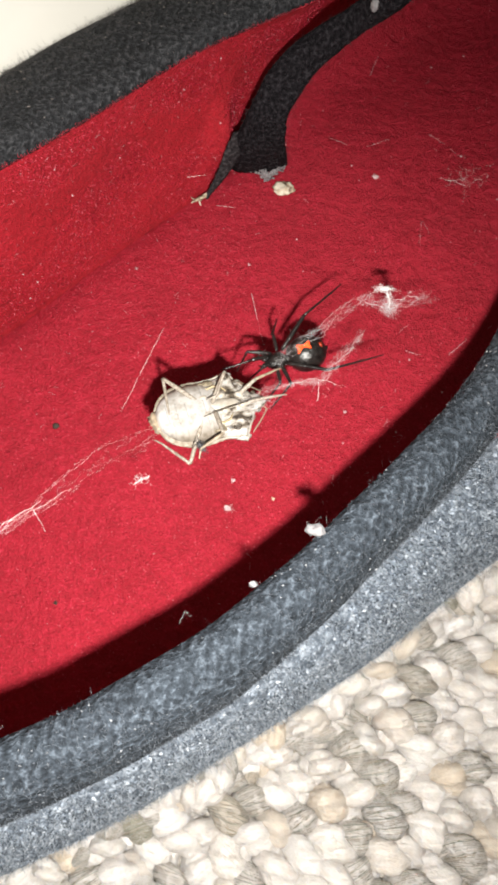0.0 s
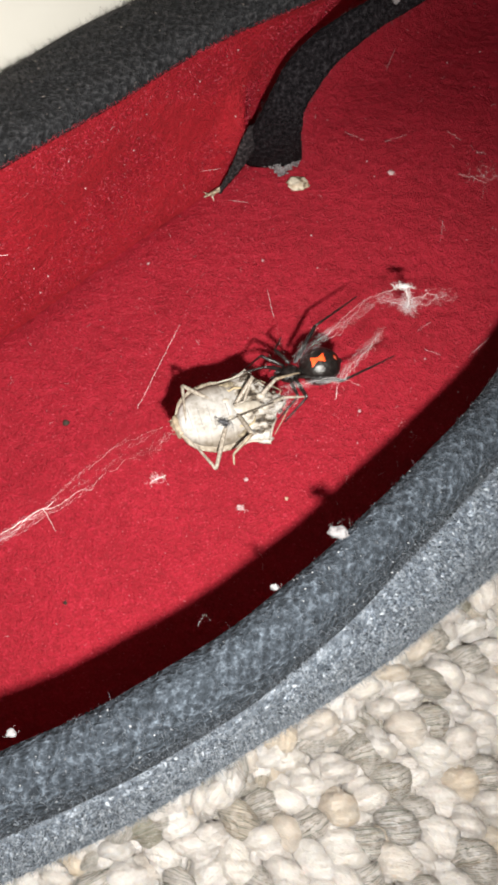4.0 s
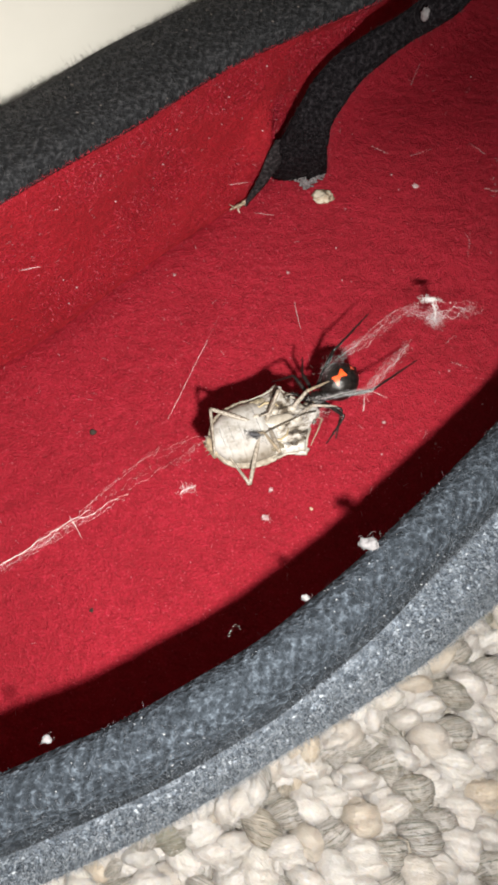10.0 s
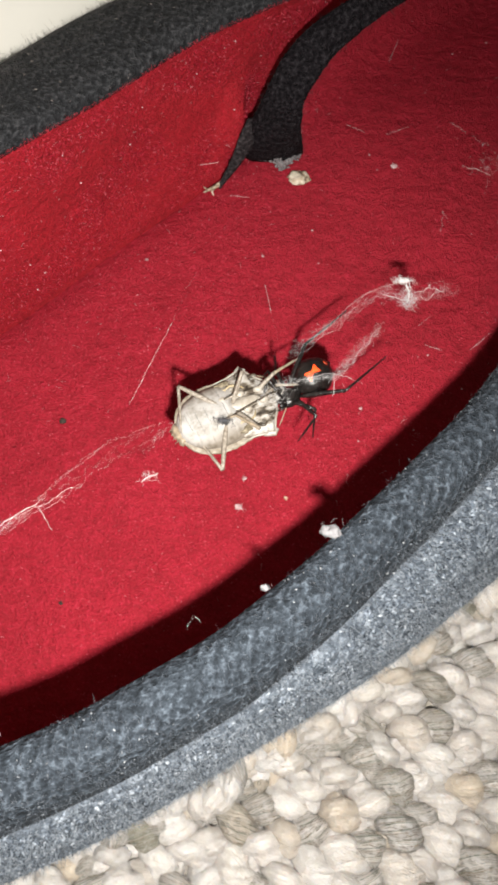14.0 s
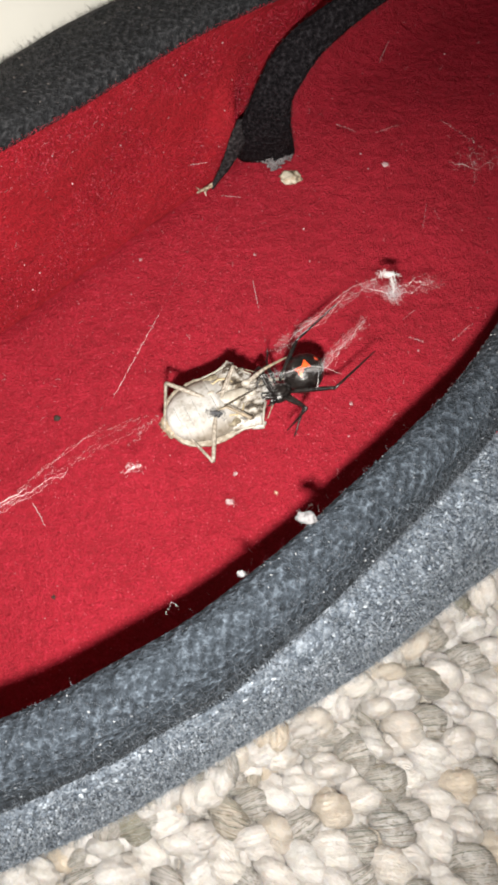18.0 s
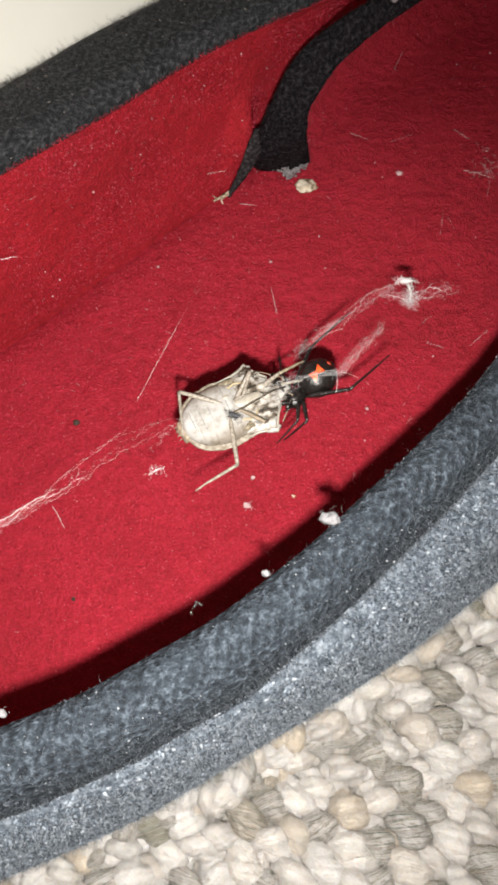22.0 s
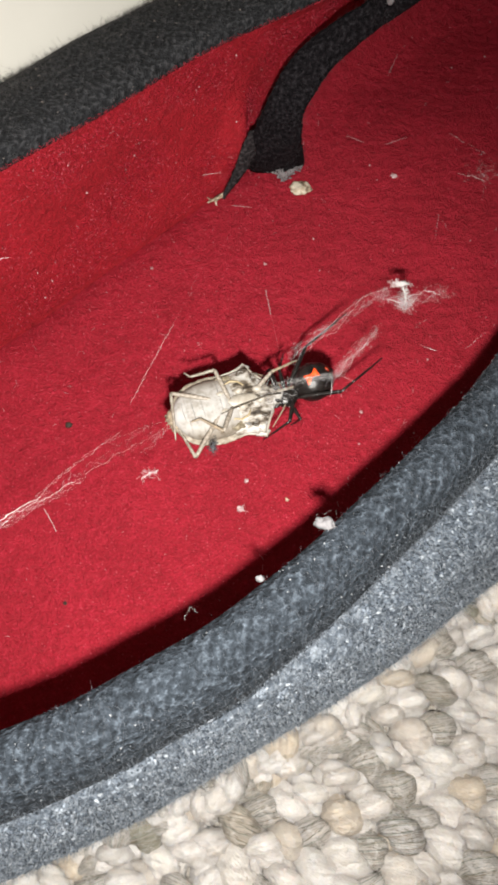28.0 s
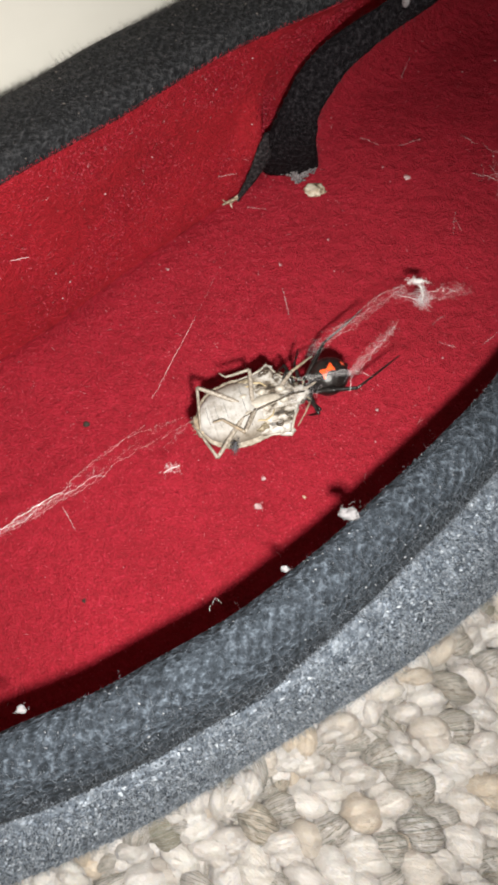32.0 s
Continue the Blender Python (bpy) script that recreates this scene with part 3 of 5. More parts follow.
for i in range(5):   # fine dark seams between the plates
    x = -0.9 - 1.15 * i
    w = (half_width(x) - 0.65) * 0.98
    lift = 1.9 * max(0.04, 1 - ((x + 2.2) / 5.2) ** 2) ** 0.6
    arc = [(x + 0.5 * abs(q / 7) ** 2, w * math.sin(q / 7 * 1.35), lift * math.cos(q / 7 * 1.35) ** 0.85 + 0.05) for q in range(-7, 8)]
    part("seam", tube(arc, 0.035, 4), SEAM, bug, "fine dark seam")
thorax = [(-1.0, 3.4, 0.9, 1.3, -0.1), (0.2, 4.0, 1.35, 1.8, -0.1), (1.6, 4.15, 1.5, 2.0, 0.0), (2.4, 4.35, 1.5, 2.0, 0.0), (3.1, 4.75, 1.45, 1.9, 0.05),
          (3.5, 4.85, 1.4, 1.8, 0.05), (3.8, 4.1, 1.35, 1.6, 0.0), (4.6, 2.75, 1.25, 1.4, 0.0), (5.2, 2.15, 1.15, 1.2, 0.0), (5.5, 1.6, 1.0, 1.0, 0.0)]
fine_thorax = [tuple(catmull(thorax, i / 5, closed=False)) for i in range(5 * (len(thorax) - 1))] + [thorax[-1]]
part("thorax", loft(fine_thorax, 72, 0.16), CREAM, bug, "cream and brown speckled thorax")
for sy in (1, -1):
    part("shoulder", loft([(2.2, 0.12, 0.3, 0.3, 0.1), (2.9, 0.4, 0.4, 0.4, 0.1), (3.4, 0.62, 0.42, 0.4, 0.1), (3.75, 0.4, 0.35, 0.3, 0.1), (4.1, 0.12, 0.25, 0.25, 0.1)], 14, 0.05), CREAM, bug).location = (0, 4.45 * sy * MM, 0)
    part("margin", tube([(-0.5, 4.15 * sy, 0.2), (1.4, 4.2 * sy, 0.3), (2.6, 4.5 * sy, 0.3), (3.45, 5.0 * sy, 0.25), (3.75, 4.2 * sy, 0.35), (4.5, 2.95 * sy, 0.4), (5.3, 2.1 * sy, 0.45)], [0.08, 0.13, 0.15, 0.16, 0.16, 0.14, 0.1], 7), PALE, bug, "pale rim of the thorax")
    for cx, cy, cr in ((4.05, 2.45, 0.5), (2.55, 3.35, 0.42)):   # dark curled grooves
        part("groove", tube([(cx + cr * math.cos(q * 0.62), (cy + cr * 0.75 * math.sin(q * 0.62)) * sy, 1.34 - 0.05 * q + 0.12 * (cy < 3)) for q in range(9)], [0.06, 0.12, 0.17, 0.19, 0.16, 0.19, 0.15, 0.11, 0.05], 6), BROWN, bug, "dark curled groove")
    for kx, ky, a, b2 in ((1.5, 2.6, 0.9, 0.35), (0.3, 3.2, 0.9, 0.4), (3.1, 2.0, 0.5, 0.3)):
        part("side_plate", blob((kx, ky * sy, 0.92), (a, b2, 0.24), kx, 0.7, 3), MOTTLE, bug, "brown mottled side plate")
    for kx, ky in ((3.9, 0.75), (1.6, 1.05), (-0.7, 1.15)):
        part("coxa", blob((kx, ky * sy, 1.5), (0.62, 0.45, 0.42), ky, 0.25, 2), PALE, bug, "pale rounded leg socket")
    part("eye", blob((6.1, 1.25 * sy, 0.15), (0.36, 0.32, 0.36), 1, 0.0, 2), BROWN, bug, "dark eye")
    part("antenna", tube([(6.6, 0.6 * sy, 0.2), (7.2, 1.3 * sy, 0.1), (6.2, 2.4 * sy, -0.2), (4.6, 3.9 * sy, -0.4)], [0.1, 0.09, 0.08, 0.06], 6), LEGD, bug)
head = [(5.1, 1.7, 0.9, 0.9, 0.0), (5.8, 1.35, 0.8, 0.8, 0.05), (6.5, 1.0, 0.6, 0.6, 0.05), (7.1, 0.65, 0.4, 0.4, 0.0), (7.35, 0.25, 0.2, 0.2, 0.0)]
part("head", loft(head, 20), CREAM, bug, "small speckled head")
part("rostrum", tube([(6.7, -0.25, 0.75), (5.0, -0.5, 1.75), (2.0, -1.0, 2.05), (0.0, -1.3, 2.05), (-1.4, -1.55, 1.95)], [0.13, 0.12, 0.11, 0.1, 0.04], 7), BROWN, bug, "thin dark beak folded along the belly")
part("sternum", blob((1.6, -0.2, 1.5), (2.2, 0.75, 0.35), 4, 0.3, 3), PALE, bug, "pale ridge between the legs")
for sy in (1, -1):
    part("fold", tube([(2.4, 1.6 * sy, 1.5), (1.9, 2.3 * sy, 1.42), (1.0, 2.6 * sy, 1.38), (0.2, 2.3 * sy, 1.4), (-0.3, 2.9 * sy, 1.1)], [0.06, 0.12, 0.14, 0.12, 0.05], 6), OCHRE, bug, "yellowish folded ridge")
part("tail_tip", blob((-6.7, 0, 0.0), (0.75, 1.35, 0.6), 5, 0.6, 3), LEGD, bug, "brown tip of the abdomen")
for i in range(4):
    part("tuft", tube([(-7.0, -0.7 + 0.45 * i, 0), (-7.5, -1.0 + 0.6 * i, 0.2), (-7.8, -1.0 + 0.55 * i, 0.1)], [0.09, 0.06, 0.03], 4), LEGD, bug)


def join(ob, me):
    """Adds a mesh to an object's own."""
    bm = bmesh.new()
    bm.from_mesh(ob.data)
    bm.from_mesh(me)
    bm.to_mesh(ob.data)
    bm.free()


def leg(names, hip, l1, l2, r1, r2, m1, m2, owner, toe=0.0, bend=0.0):
    """Two rigid pieces: the upper leg turns on the body, the lower leg on its knee."""
    up = part(names[0], tube([(0, 0, 0), (0.15 * l1, 0, 0.03), (0.5 * l1, 0, 0.06), (0.9 * l1, 0, 0.02), (l1, 0, 0)], [r1 * 0.75, r1, r1 * 1.08, r1 * 0.85, r1 * 0.8], 9), m1, owner)
    lo = part(names[1], tube([(0, 0, 0), (0.12 * l2, 0, 0.0), (0.55 * l2, 0, -0.05), (0.74 * l2, 0, -0.05), (0.78 * l2, 0.05 * bend, -0.02), (l2 - 0.3 * abs(bend), 0.8 * bend, -toe), (l2 * 1.03 - 0.3 * abs(bend), bend, -toe - 0.1)],
                             [r2 * 1.2, r2 * 1.05, r2 * 0.9, r2 * 0.75, r2 * 0.65, r2 * 0.5, r2 * 0.2], 8), m2, up)
    if owner.name.startswith("spider"):   # short bristles
        rb = random.Random(int(l1 * 100 + l2 * 10 + hip[0] * 7))
        for ob, l, r in ((up, l1, r1), (lo, l2, r2)):
            bm = bmesh.new()
            for _ in range(34):
                x, a = rb.uniform(0.08, 0.95) * l, rb.uniform(0, 6.28)
                d = Vector((0.5, math.cos(a), math.sin(a))) * rb.uniform(0.15, 0.4)
                p = Vector((x, r * 0.7 * math.cos(a), r * 0.7 * math.sin(a)))
                tube([p, p + d], [0.018, 0.006], 3, bm)
            me = bpy.data.meshes.new("bristles")
            bm.to_mesh(me)
            bm.free()
            join(ob, me)
    return up, lo, Vector(hip), l1, l2


BUG_LEGS = {
    "HIND_UPPER": leg(("hind_leg", "shin"), (-1.2, 0.4, 1.6), 5.6, 5.6, 0.28, 0.19, LEGM, LEGM, bug, 0.4),
    "HIND_LOWER": leg(("hind_leg", "shin"), (-1.2, -1.2, 1.6), 6.3, 5.6, 0.28, 0.19, LEGM, LEGM, bug, 0.4),
    "MID_UPPER": leg(("middle_leg", "shin"), (0.2, 0.2, 1.7), 4.0, 4.0, 0.28, 0.19, LEGM, LEGM, bug, 0.3, -1.0),
    "MID_LOWER": leg(("middle_leg", "shin"), (0.2, -1.0, 1.7), 3.9, 4.2, 0.28, 0.2, LEGM, LEGD, bug, 0.2, 0.9),
    "FRONT_UPPER": leg(("front_leg", "shin"), (3.6, 0.6, 1.4), 3.1, 4.0, 0.26, 0.18, LEGM, LEGD, bug, 0.2),
    "FRONT_LOWER": leg(("front_leg", "shin"), (3.8, -0.7, 1.4), 2.8, 3.0, 0.25, 0.17, LEGM, LEGM, bug, 0.2)}

# ---- the spider, belly up: x from its abdomen to its head (mm) ----
BLACK = mat("spider_black", (0.006, 0.006, 0.007), 0.33, spec=0.42)
_n1 = noise_tex(BLACK, 1600, 3, 0.6)
base(BLACK, ramp(BLACK, _n1.outputs[0], [(0.35, (0.004, 0.003, 0.003)), (0.7, (0.015, 0.012, 0.011))]))
bump(BLACK, _n1.outputs[0], 0.6, 0.0002)
HOUR = plain("hourglass_red", (0.75, 0.06, 0.015), (0.85, 0.11, 0.02), 1500, 0.4, 0.0001)
SPOT = plain("dull_red", (0.22, 0.02, 0.008), (0.34, 0.04, 0.012), 1500, 0.45, 0.0001)
spider = tagged(new("spider"), "glossy black spider with a red hourglass hanging in its web", "spider")
ABC, ABR = Vector((-2.15, 0, 0.1)), Vector((2.65, 2.4, 2.35))
bm = blob(ABC, ABR, 2, 0.03, 4)
rb = random.Random(77)
for v in rb.sample(list(bm.verts), 520):   # sparse short hairs
    d = v.co / MM - ABC
    d = Vector((d.x - 0.8, d.y, d.z)).normalized() * rb.uniform(0.15, 0.38)
    tube([v.co / MM, v.co / MM + d], [0.014, 0.005], 3, bm)
part("abdomen", bm, BLACK, spider, "round glossy black abdomen")
bm = bmesh.new()
rows_h = []
for i in range(13):   # two red wedges that meet in a narrow waist, laid on the belly
    s = i / 12 * 2 - 1
    half = 0.2 + 0.5 * abs(s) ** 1.2 * (1.0 if abs(s) < 0.9 else 0.75)
    row = []
    for j in range(7):
        q = (j / 6 * 2 - 1) * half
        d = Vector((s * 0.8 + 0.6 + 0.12 * abs(q) * (1 if s > 0 else -1), q + 0.35 + 0.1 * s, 0))
        zz = math.sqrt(max(0.05, 1 - (d.x / ABR.x) ** 2 - (d.y / ABR.y) ** 2)) * ABR.z + 0.12
        row.append(bm.verts.new((ABC + Vector((d.x, d.y, zz))) * MM))
    rows_h.append(row)
grid_faces(bm, rows_h, closed_u=False)
part("hourglass", bm, HOUR, spider, "red-orange hourglass mark")
part("red_spot", blob(ABC + Vector((-1.75, 0.2, ABR.z * 0.76)), (0.3, 0.4, 0.12), 3, 0.4, 2, turn=Matrix.Rotation(-0.8, 3, "Y")), SPOT, spider, "small red-orange spot")
part("cephalothorax", blob((1.75, 0, -0.25), (1.55, 1.25, 0.8), 4, 0.06, 3), BLACK, spider)
part("sternum", blob((1.7, 0, 0.4), (1.0, 0.75, 0.25), 6, 0.05, 2), BLACK, spider)
part("waist", tube([(0.7, 0, -0.1), (-0.1, 0, 0.0)], [0.35, 0.45], 8), BLACK, spider)
part("spinnerets", blob((-4.6, 0, 0.5), (0.45, 0.4, 0.4), 8, 0.3, 2), BLACK, spider)
for sy in (1, -1):
    part("jaw", blob((3.2, 0.35 * sy, 0.0), (0.55, 0.3, 0.35), 3, 0.1, 2), BLACK, spider)
    part("palp", tube([(3.0, 0.7 * sy, 0.2), (3.8, 1.0 * sy, 0.7), (4.3, 0.6 * sy, 0.2)], [0.16, 0.15, 0.1], 6), BLACK, spider)
SPIDER_LEGS = {
    "LEG_A": leg(("leg", "shin"), (0.9, -1.0, 0.35), 5.6, 7.6, 0.28, 0.155, BLACK, BLACK, spider),
    "LEG_B": leg(("leg", "shin"), (0.9, 1.0, 0.35), 5.6, 7.6, 0.28, 0.155, BLACK, BLACK, spider),
    "LEG_C": leg(("leg", "shin"), (1.5, 1.1, 0.3), 3.4, 4.2, 0.25, 0.14, BLACK, BLACK, spider),
    "LEG_D": leg(("leg", "shin"), (2.1, 1.0, 0.3), 2.8, 3.8, 0.24, 0.135, BLACK, BLACK, spider),
    "LEG_E": leg(("leg", "shin"), (2.3, -0.9, 0.3), 3.2, 4.0, 0.25, 0.135, BLACK, BLACK, spider),
    "LEG_F": leg(("leg", "shin"), (2.7, -0.5, 0.3), 2.6, 4.2, 0.25, 0.14, BLACK, BLACK, spider),
    "LEG_G": leg(("leg", "shin"), (1.5, -1.1, 0.3), 2.7, 4.2, 0.24, 0.135, BLACK, BLACK, spider),
    "LEG_H": leg(("leg", "shin"), (2.7, 0.5, 0.3), 1.6, 2.8, 0.22, 0.13, BLACK, BLACK, spider)}

# ---- the web ----
SILK = mat("silk", (0.78, 0.74, 0.74), 0.22, spec=0.85)
SILK.node_tree.nodes["Principled BSDF"].inputs["Alpha"].default_value = 0.75
FINE_SILK = mat("fine_silk", (0.77, 0.76, 0.78), 0.24, spec=0.85)
FINE_SILK.node_tree.nodes["Principled BSDF"].inputs["Alpha"].default_value = 0.42
web = tagged(new("spider_web"), "sparse tangled white silk threads strung across the slipper", "web")
rw = random.Random(21)


def thread(pts, r=0.05, wave=0.12, n=12):
    """A silk thread along points, swaying gently, thinner towards its ends."""
    P = [np.array(p, float) for p in pts]
    m = (len(P) - 1) * n * 2
    n = n * 2
    off = Vector((rw.uniform(0, 99), rw.uniform(0, 99), rw.uniform(0, 99)))
    out, rad = [], []
    for i in range(m + 1):
        q = catmull(P, min(i / n, len(P) - 1.0001), closed=False)
        w = noise.noise_vector(Vector(q) * 0.9 + off)
        w2 = noise.noise_vector(Vector(q) * 3.3 + off)
        out.append(tuple(q + np.array(w) * wave * 1.8 + np.array(w2) * wave * 0.7))
        rad.append(r * 0.5 * (0.3 + 0.65 * math.sin(math.pi * (i + 0.5) / (m + 1)) ** 0.5) * (1 + 0.35 * noise.noise(Vector(q) * 2.2 + off)))
    return tube(out, rad, 5)


for pts, r, wv in (
        (((-12.6, -4.2, 46.0), (-10.2, 2.2, 46.0), (-8.2, 7.4, 46.0)), 0.038, 0.05), (((-8.2, 7.4, 46.0), (-5.0, 16.6, 46.0)), 0.006, 0.05), 
        (((2.85, 18.8, 38.4), (3.6, 14.2, 38.4)), 0.055, 0.02),
        (((3.6, 14.2, 38.4), (4.6, 6.0, 41.0)), 0.006, 0.03),
        (((-31, -24.5, 48.6), (-25.4, -20.2, 48.4), (-19.7, -16.2, 48.4)), 0.055, 0.15), (((-25.4, -20.4, 48.2), (-21, -17.3, 48.3), (-16.1, -14.6, 48.4)), 0.03, 0.2),
        (((-28.9, -5.0, floor_z(-29, -5) + 0.5), (-27.9, -6.6, floor_z(-28, -7) + 0.7), (-26.9, -8.2, floor_z(-27, -8) + 0.4)), 0.08, 0.08), (((-20.8, -16.5, 48.4), (-17, -11.8, 47), (-13.3, -7.0, 45.4)), 0.014, 0.15),
        (((-20.8, -16.5, 48.4), (-15.5, -9.5, 46), (-9.0, -3.6, 41.5)), 0.012, 0.1), (((-26, -21.5, 48.0), (-19, -16.6, 48.2), (-13.5, -11.5, 47.5), (-8.5, -4.2, 41)), 0.012, 0.2),
        (((20.4, 15.6, 43.4), (15.0, 13.9, 42.4), (10.6, 9.8, 41.6), (6.6, 6.2, 41.2)), 0.028, 0.2), (((19.6, 15.4, 43.6), (14.6, 13.2, 42.8), (11.2, 9.2, 42.0), (7.2, 6.0, 41.6)), 0.018, 0.3),
        (((14.8, 13.2, 42.6), (12.5, 10.2, 42.2), (9.3, 7.8, 41.8)), 0.022, 0.3), (((20.4, 15.6, 43.4), (20.7, 13.9, 43.0), (20.4, 12.6, 42.6)), 0.2, 0.2),
        (((16.8, 9.1, 42.4), (12.9, 4.0, 42.6), (10.8, 1.4, 42.0)), 0.024, 0.25), (((16.4, 8.6, 42.6), (13.3, 4.6, 42.8), (10.6, 1.5, 42.2)), 0.022, 0.35),
        (((4.6, 0.5, 42.6), (10.1, 2.0, 42.9), (13.4, 1.2, 42.4)), 0.03, 0.06), (((10.8, 1.4, 42.0), (10.4, -0.4, 41.8)), 0.07, 0.15),
        (((24.0, 20.6, 50.4), (23.1, 16.5, 50.4)), 0.02, 0.05), (((25.4, 2.3, 47.4), (28.1, 4.7, 47.4)), 0.025, 0.02),
        (((15.3, 48.4, 39.4), (18.2, 46.6, 39.4)), 0.035, 0.03), (((21.2, 46.3, 39.4), (24.8, 47.9, 39.4)), 0.035, 0.03), (((23.1, 62.6, 39.4), (25.2, 68.3, 39.4)), 0.06, 0.03),
        (((30.2, 35.5, 43.4), (32, 34.8, 43.5), (33.7, 33.8, 43.4)), 0.045, 0.2), (((-33.3, 19.4, 43.4), (-30.8, 20.1, 43.4)), 0.09, 0.05),
        (((-6.3, 37.5, 41.4), (-3.5, 38.1, 41.4)), 0.05, 0.03), (((-11.2, -12.0, 43.0), (-9.5, -10.8, 43.0)), 0.07, 0.2), (((20.8, 13.6, 43.0), (23.0, 14.2, 43.4), (25.0, 13.8, 43.4)), 0.05, 0.3),
        (((21.0, 12.8, 42.8), (22.6, 12.9, 43.0), (24.0, 14.0, 43.4)), 0.03, 0.35), (((17.5, 14.0, 42.6), (20.2, 12.9, 42.6)), 0.06, 0.1),
        (((-5.4, -28.6, 46), (-4.9, -27.4, 46.3), (-4.1, -27.9, 46.2)), 0.018, 0.1), (((-2.2, 43.5, floor_z(-2, 43) + 0.6), (0.9, 42.9, floor_z(1, 43) + 0.6)), 0.05, 0.05),
        (((30.6, 38.4, 32), (31.2, 35.6, 32)), 0.022, 0.05), (((33.0, 55.0, 34.5), (35.4, 52.6, 34.6)), 0.04, 0.2), (((21.5, 9.5, 42), (23.3, 11.0, 42)), 0.022, 0.08), (((22.0, 6.8, 42), (24.0, 6.0, 42)), 0.03, 0.06)):
    part("thread", thread(pts, r, wv), SILK, web)


def fluff(center, spread, n, length, r, curl=0.9, bm=None):
    """A loose tuft of fine curled silk."""
    bm = bm or bmesh.new()
    for _ in range(n):
        p = Vector([center[k] + rw.gauss(0, spread[k]) for k in range(3)])
        d = Vector((rw.gauss(0, 1), rw.gauss(0, 1), rw.gauss(0, 0.6))).normalized()
        turn = Matrix.Rotation(rw.uniform(-curl, curl), 3, Vector((rw.gauss(0, 1), rw.gauss(0, 1), rw.gauss(0, 1))).normalized())
        l = length * rw.uniform(0.5, 1.4) / 8
        pts = [p.copy()]
        for _k in range(8):
            p = p + d * l
            d = turn @ d
            pts.append(p.copy())
        tube(pts, r * rw.uniform(0.7, 1.3), 3, bm)
    return bm


part("silk_clump", fluff((20.5, 13.0, 42.6), (0.42, 0.42, 0.35), 190, 1.2, 0.012), FINE_SILK, web, "woolly tuft of silk")
part("silk_clump", fluff((20.0, 15.5, 43.3), (0.55, 0.16, 0.2), 150, 0.6, 0.02, 1.2, blob((20.2, 15.6, 43.3), (0.85, 0.28, 0.25), 4, 0.7, 2)), SILK, web, "dense white knot of silk")
part("silk_clump", fluff((20.6, 14.3, 43.0), (0.12, 0.55, 0.15), 60, 0.7, 0.014), SILK, web, "woolly tuft of silk")


def wisp(a, b, n, spread, length, r, curls=0):
    """Gossamer fibres that wind loosely along a line, with a few curls beside them."""
    bm = bmesh.new()
    a, b = Vector(a), Vector(b)
    total = (b - a).length
    for _ in range(n * 3 // 5):
        f0 = rw.uniform(-0.05, 0.9)
        f1 = f0 + length / total * rw.uniform(0.5, 1.2)
        off = Vector((rw.gauss(0, spread), rw.gauss(0, spread), rw.gauss(0, spread * 0.6)))
        ph = Vector((rw.uniform(0, 99), rw.uniform(0, 99), rw.uniform(0, 99)))
        amp = rw.uniform(0.3, 1.1) * spread
        pts = []
        for q in range(19):
            f = f0 + (f1 - f0) * q / 18
            c = a.lerp(b, min(max(f, -0.1), 1.1))
            pts.append(c + off + noise.noise_vector(c * 1.3 + ph) * amp * 2.2 + noise.noise_vector(c * 3.7 + ph) * amp * 1.1)
        tube(pts, r * rw.uniform(0.5, 1.4), 3, bm)
    for _ in range(curls):
        c = a.lerp(b, rw.random()) + Vector((rw.gauss(0, spread), rw.gauss(0, spread), rw.gauss(0, spread)))
        q0, rr, tilt = rw.uniform(0, 6.3), rw.uniform(0.08, 0.24), rw.uniform(0.3, 1.0)
        pts = [c + Vector((rr * math.cos(q0 + q * 0.55), rr * math.sin(q0 + q * 0.55), tilt * rr * math.sin(q * 0.4))) for q in range(10)]
        tube(pts, r * rw.uniform(0.8, 1.5), 3, bm)
    return bm


part("silk_wisp", wisp((18.5, 15.0, 42.8), (9.0, 8.3, 41.8), 36, 0.2, 4.0, 0.0066, 60), FINE_SILK, web)
part("silk_wisp", wisp((10.8, 9.9, 41.9), (5.4, 5.4, 41.6), 44, 0.38, 2.5, 0.0060, 48), FINE_SILK, web)
part("silk_wisp", wisp((16.9, 9.2, 42.4), (10.6, 1.6, 42.4), 48, 0.3, 3.2, 0.0060, 120), FINE_SILK, web)
part("silk_wisp", wisp((17.0, 14.2, 42.6), (20.2, 13.4, 42.6), 64, 0.5, 1.6, 0.0060, 24), FINE_SILK, web)
part("silk_wisp", wisp((20.6, 13.4, 42.8), (25.4, 13.8, 43.4), 32, 0.5, 2.2, 0.0060, 48), FINE_SILK, web)
part("silk_wisp", wisp((-32, -25.6, 48.4), (-19.5, -16.2, 48.4), 40, 0.25, 5.0, 0.0060, 12), FINE_SILK, web)
part("silk_wisp", wisp((-22, -18.0, 48.0), (-11.0, -6.5, 44.0), 24, 0.5, 4.0, 0.0039, 0), FINE_SILK, web)
part("silk_wisp", fluff((-10.3, -11.3, 43.0), (0.5, 0.3, 0.2), 50, 0.6, 0.013, 0.5), FINE_SILK, web)
part("silk_wisp", fluff((33.5, 35.5, 44.0), (1.2, 1.2, 0.8), 30, 2.2, 0.0100), FINE_SILK, web)
part("silk_wisp", wisp((-8.0, -3.4, 41.0), (-11.0, -6.0, 40.0), 12, 0.6, 2.4, 0.0055, 0), FINE_SILK, web)
part("silk_wisp", wisp((4.0, 1.0, 42.4), (10.5, 1.9, 42.6), 40, 0.25, 3.5, 0.0072, 28), FINE_SILK, web)

